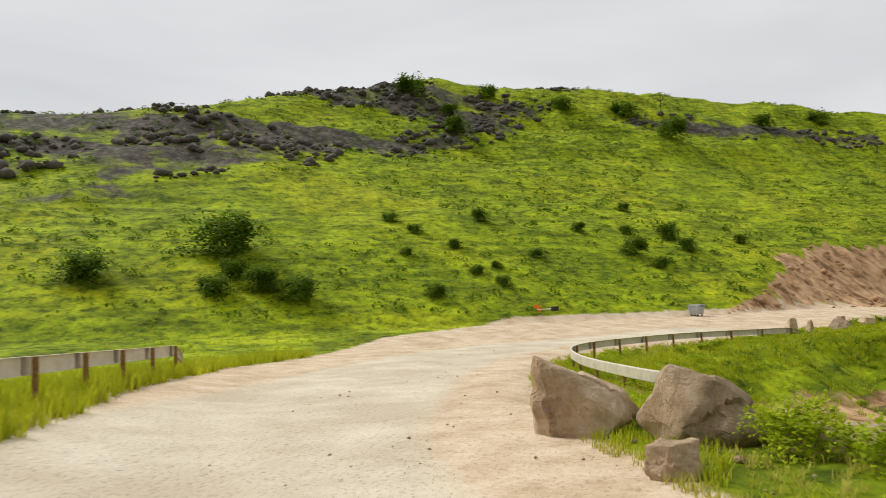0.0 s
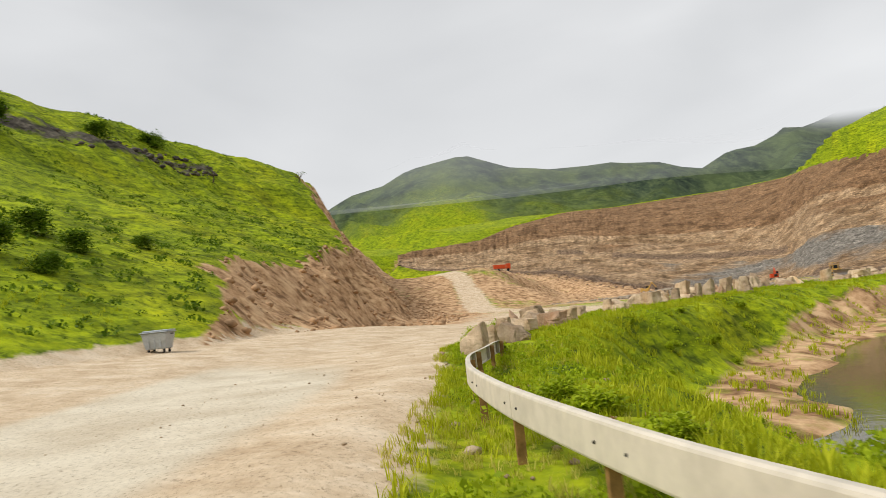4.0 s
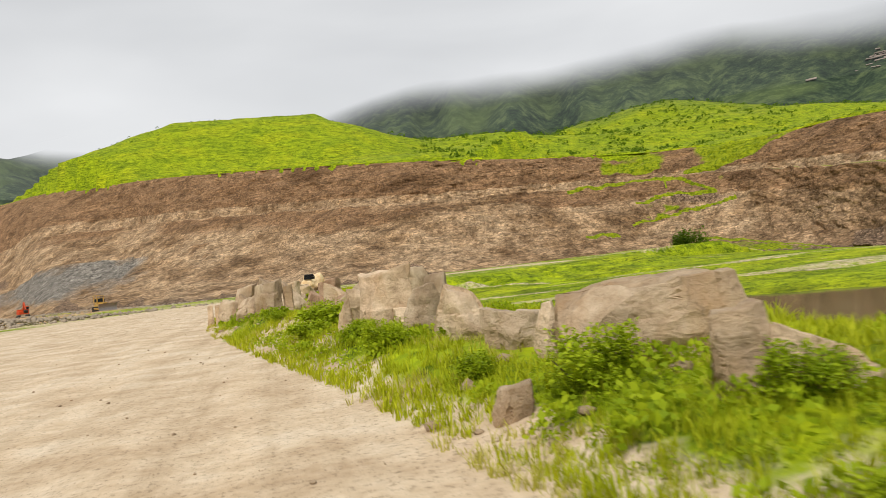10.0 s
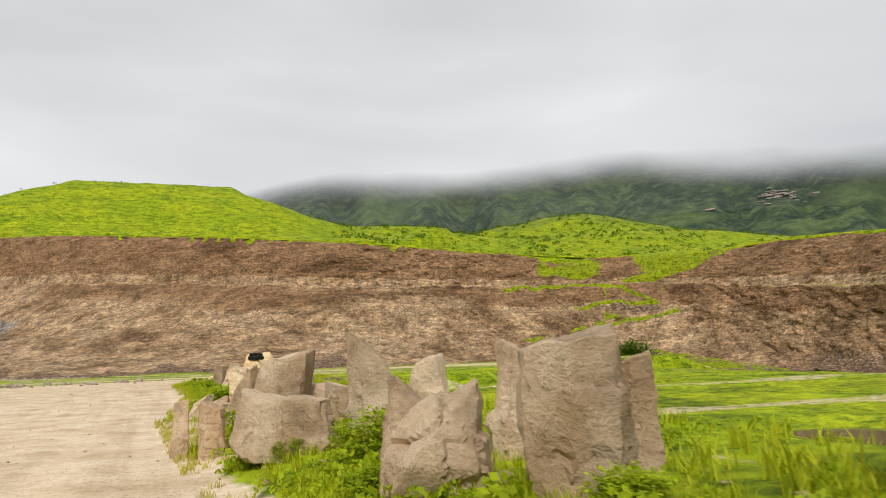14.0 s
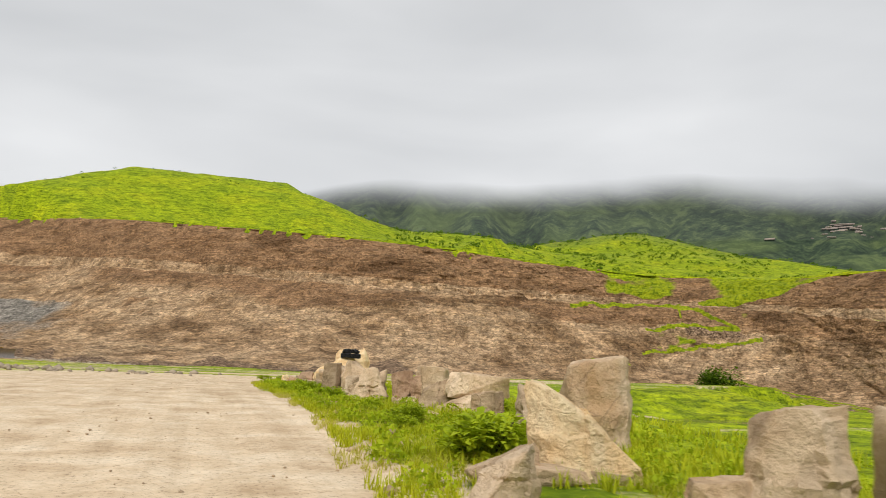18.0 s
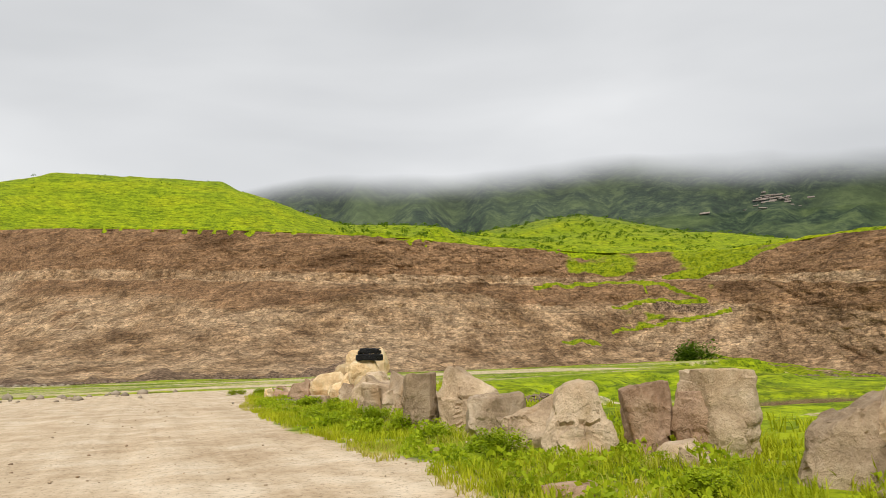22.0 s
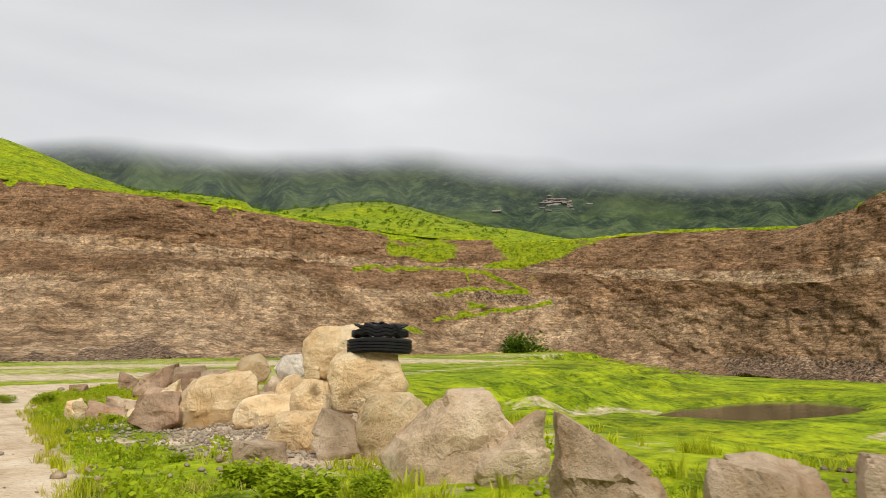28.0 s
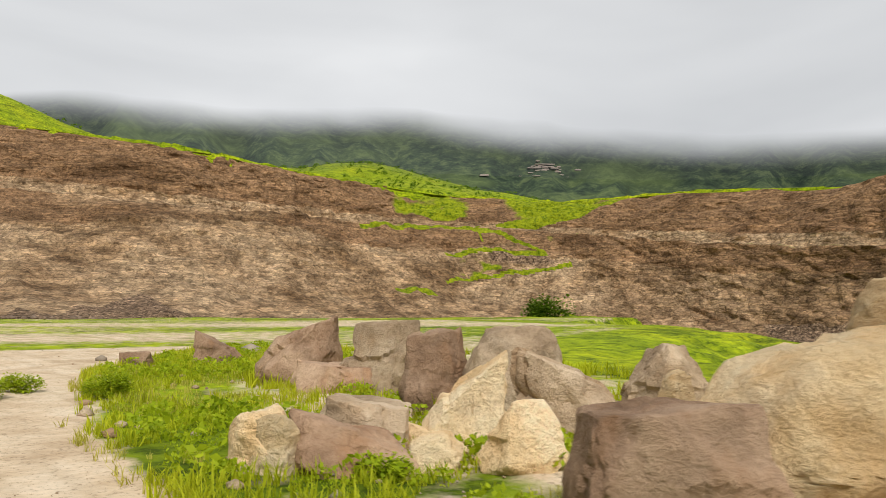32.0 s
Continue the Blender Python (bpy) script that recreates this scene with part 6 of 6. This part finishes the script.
# stones on the cut bank
x, y = RNG.uniform(-150, 0, 16000), RNG.uniform(-5, 140, 16000)
hh, cc = hill_height(x, y)
d_b, _ = along(x, y, BANK)
ok = ((cc > 0.4) & (hh < 30)) | ((d_b > -9) & (d_b < 0.5) & (x < -22))
x, y = x[ok], y[ok]
scatter("bank_stones", x, y, height(x, y), 0.15 + 0.9 * RNG.uniform(0, 1, len(x)) ** 3, stone_shape, plain("bank_earth", (0.46, 0.29, 0.16), 0.95, 0.0, 0.5, 1.0, 0.03), "brown clods and stones on the cut bank", "stones")
# hillside shrubs, denser towards the crest
x, y = RNG.uniform(-150, 10, 34000), RNG.uniform(-130, 130, 34000)
hh, cc = hill_height(x, y)
ok = (hh > 0.8) & (cc < 0.3) & (fbm(x * 0.05, y * 0.05, 3, 111) + 0.3 * fbm(x * 0.3, y * 0.3, 2, 112) > -0.15)
x, y = x[ok], y[ok]
scatter("shrubs", x, y, height(x, y) - 0.05, 0.10 + 0.56 * RNG.uniform(0, 1, len(x)) ** 4, clump_shape, M_BUSH, "small dark green shrubs scattered on the hillside", "shrubs")
# outcrops
x, y = RNG.uniform(-150, 10, 26000), RNG.uniform(-110, 90, 26000)
hh, cc = hill_height(x, y)
ok = (crag_at(x, y, hh) > 0.30) & (fbm(x * 0.09, y * 0.09, 3, 114) > -0.15) & (cc < 0.3) & (hh > 5)
x, y = x[ok], y[ok]
M_CRAG = plain("dark_crag", (0.13, 0.112, 0.098), 0.95, 0.0, 0.55, 2.0, 0.05)
scatter("outcrop_stones", x, y, height(x, y), 0.35 + 1.9 * RNG.uniform(0, 1, len(x)) ** 3, stone_shape, M_CRAG, "dark weathered rock outcrops near the hill crest", "rocks")
# bushes on the hills behind the quarry
x, y = RNG.uniform(-200, 700, 6500), RNG.uniform(300, 960, 6500)
d_r, _ = along(x, y, RIM_LINE)
ok = (d_r > 10) & ((fbm(x * 0.012, y * 0.012, 4, 121) > 0.0) & (x > 90) | (RNG.uniform(0, 1, 6500) < 0.30))
x, y = x[ok], y[ok]
scatter("distant_bushes", x, y, height(x, y), 0.7 + 2.8 * RNG.uniform(0, 1, len(x)) ** 2 * (x > 90) + 0.6 * RNG.uniform(0, 1, len(x)) ** 3, clump_shape, M_BUSH, "dark bushes dotted over the far green hills", "bushes")

# talus along the foot of the quarry face
def foot_points(n, a, b, lo, hi):
    s = RNG.uniform(a, b, n)
    ex, ey = np.interp(s, BASE_RUN, [p[0] for p in BASE_LINE]), np.interp(s, BASE_RUN, [p[1] for p in BASE_LINE])
    ex2, ey2 = np.interp(s + 1, BASE_RUN, [p[0] for p in BASE_LINE]), np.interp(s + 1, BASE_RUN, [p[1] for p in BASE_LINE])
    tx, ty = ex2 - ex, ey2 - ey
    size = np.hypot(tx, ty)
    d = lo + (hi - lo) * RNG.uniform(0, 1, n) ** 2
    return ex - ty / size * -d, ey + tx / size * -d


M_TALUS = plain("talus_stone", (0.23, 0.165, 0.12), 0.95, 0.0, 0.5, 1.0, 0.03)
M_GREYSTONE = plain("grey_rubble", (0.36, 0.295, 0.22), 0.95, 0.0, 0.45, 1.0, 0.03)
x, y = foot_points(4200, BASE_RUN[2], BASE_RUN[-2], -1, 9)
scatter("talus", x, y, height(x, y) + 0.1, 0.25 + 1.1 * RNG.uniform(0, 1, len(x)) ** 4, stone_shape, M_TALUS, "brown talus stones along the foot of the quarry face", "stones")
x, y = RNG.normal(-62, 26, 2600), RNG.normal(232, 12, 2600)
ok = (np.hypot(x + 45, y - 215) > 5) & (y > 200) & (x < -20)
x, y = x[ok], y[ok]
scatter("blasted_rubble", x, y, height(x, y), 0.25 + 1.0 * RNG.uniform(0, 1, len(x)) ** 3, stone_shape, M_GREYSTONE, "grey blasted rubble heaped on the quarry floor", "rubble")
x, y = RNG.normal(-46, 13, 1500), RNG.normal(128, 4, 1500) + 0.0
scatter("rubble_heap", x, y, height(x, y) + 1.3 * np.exp(-(((x + 46) / 13) ** 2) - ((y - 128) / 4) ** 2), 0.3 + 0.7 * RNG.uniform(0, 1, len(x)) ** 2, stone_shape, M_GREYSTONE, "long low heap of grey rubble beside the road", "rubble")
# road stones and the gravel under the rock pile
x, y = verge_points(3800, -5.0, 0.8, 20, END)
scatter("road_stones", x, y, height(x, y) + 0.004, 0.012 + 0.06 * RNG.uniform(0, 1, len(x)) ** 6, stone_shape, M_ROCK["grey"], "loose small stones on the gravel road", "stones")
x, y = verge_points(900, 0.1, 3.5, 20, END)
scatter("verge_stones", x, y, height(x, y) + 0.01, 0.04 + 0.22 * RNG.uniform(0, 1, len(x)) ** 4, stone_shape, M_ROCK["grey"], "broken stones lying in the verge grass", "stones")
x, y = RNG.normal(-1.1, 1.2, 3600), RNG.normal(104.8, 2.6, 3600)
scatter("pile_gravel", x, y, height(x, y) + 0.02, 0.022 + 0.12 * RNG.uniform(0, 1, len(x)) ** 4, stone_shape, M_GREYSTONE, "grey gravel and chippings under the rock pile", "gravel")
x, y = RNG.normal(4.6, 0.8, 700), RNG.normal(94.0, 0.8, 700)
scatter("pile_gravel", x, y, height(x, y) + 0.3 * np.exp(-((x - 4.6) ** 2) - (y - 94) ** 2), 0.06 + 0.10 * RNG.uniform(0, 1, len(x)), stone_shape, M_TALUS, "small cone of brown gravel on the quarry floor", "gravel")


# ---------------------------------------------------------------- crags on the mountain
M_PALE = plain("pale_cliff", (0.40, 0.325, 0.28), 0.95, 0.0, 0.4, 0.05, 0.5)
for cx, cy, n in ((1052, 1032, 34), (980, 1040, 6)):
    for _ in range(n):
        side, up = 0.71 * RNG.normal(0, 27), 0.71 * RNG.normal(0, 11)
        px, py = cx + side + up, cy - side + up
        bm = bmesh.new()
        L, H = RNG.uniform(6, 22), RNG.uniform(1.2, 3.0)
        box(bm, 0, 0, 0, L, 7, H, 0, 0, 0.8)
        ob = part("crag", bm, M_PALE)
        ob.matrix_basis = pose(px, py, ground_z(px, py) + RNG.uniform(-1, 3), 0, RNG.uniform(-3, 3), -43 + RNG.uniform(-8, 8))
        tagged(ob, "pale banded crag on the dark mountain side", "crag", "crags on the mountain")
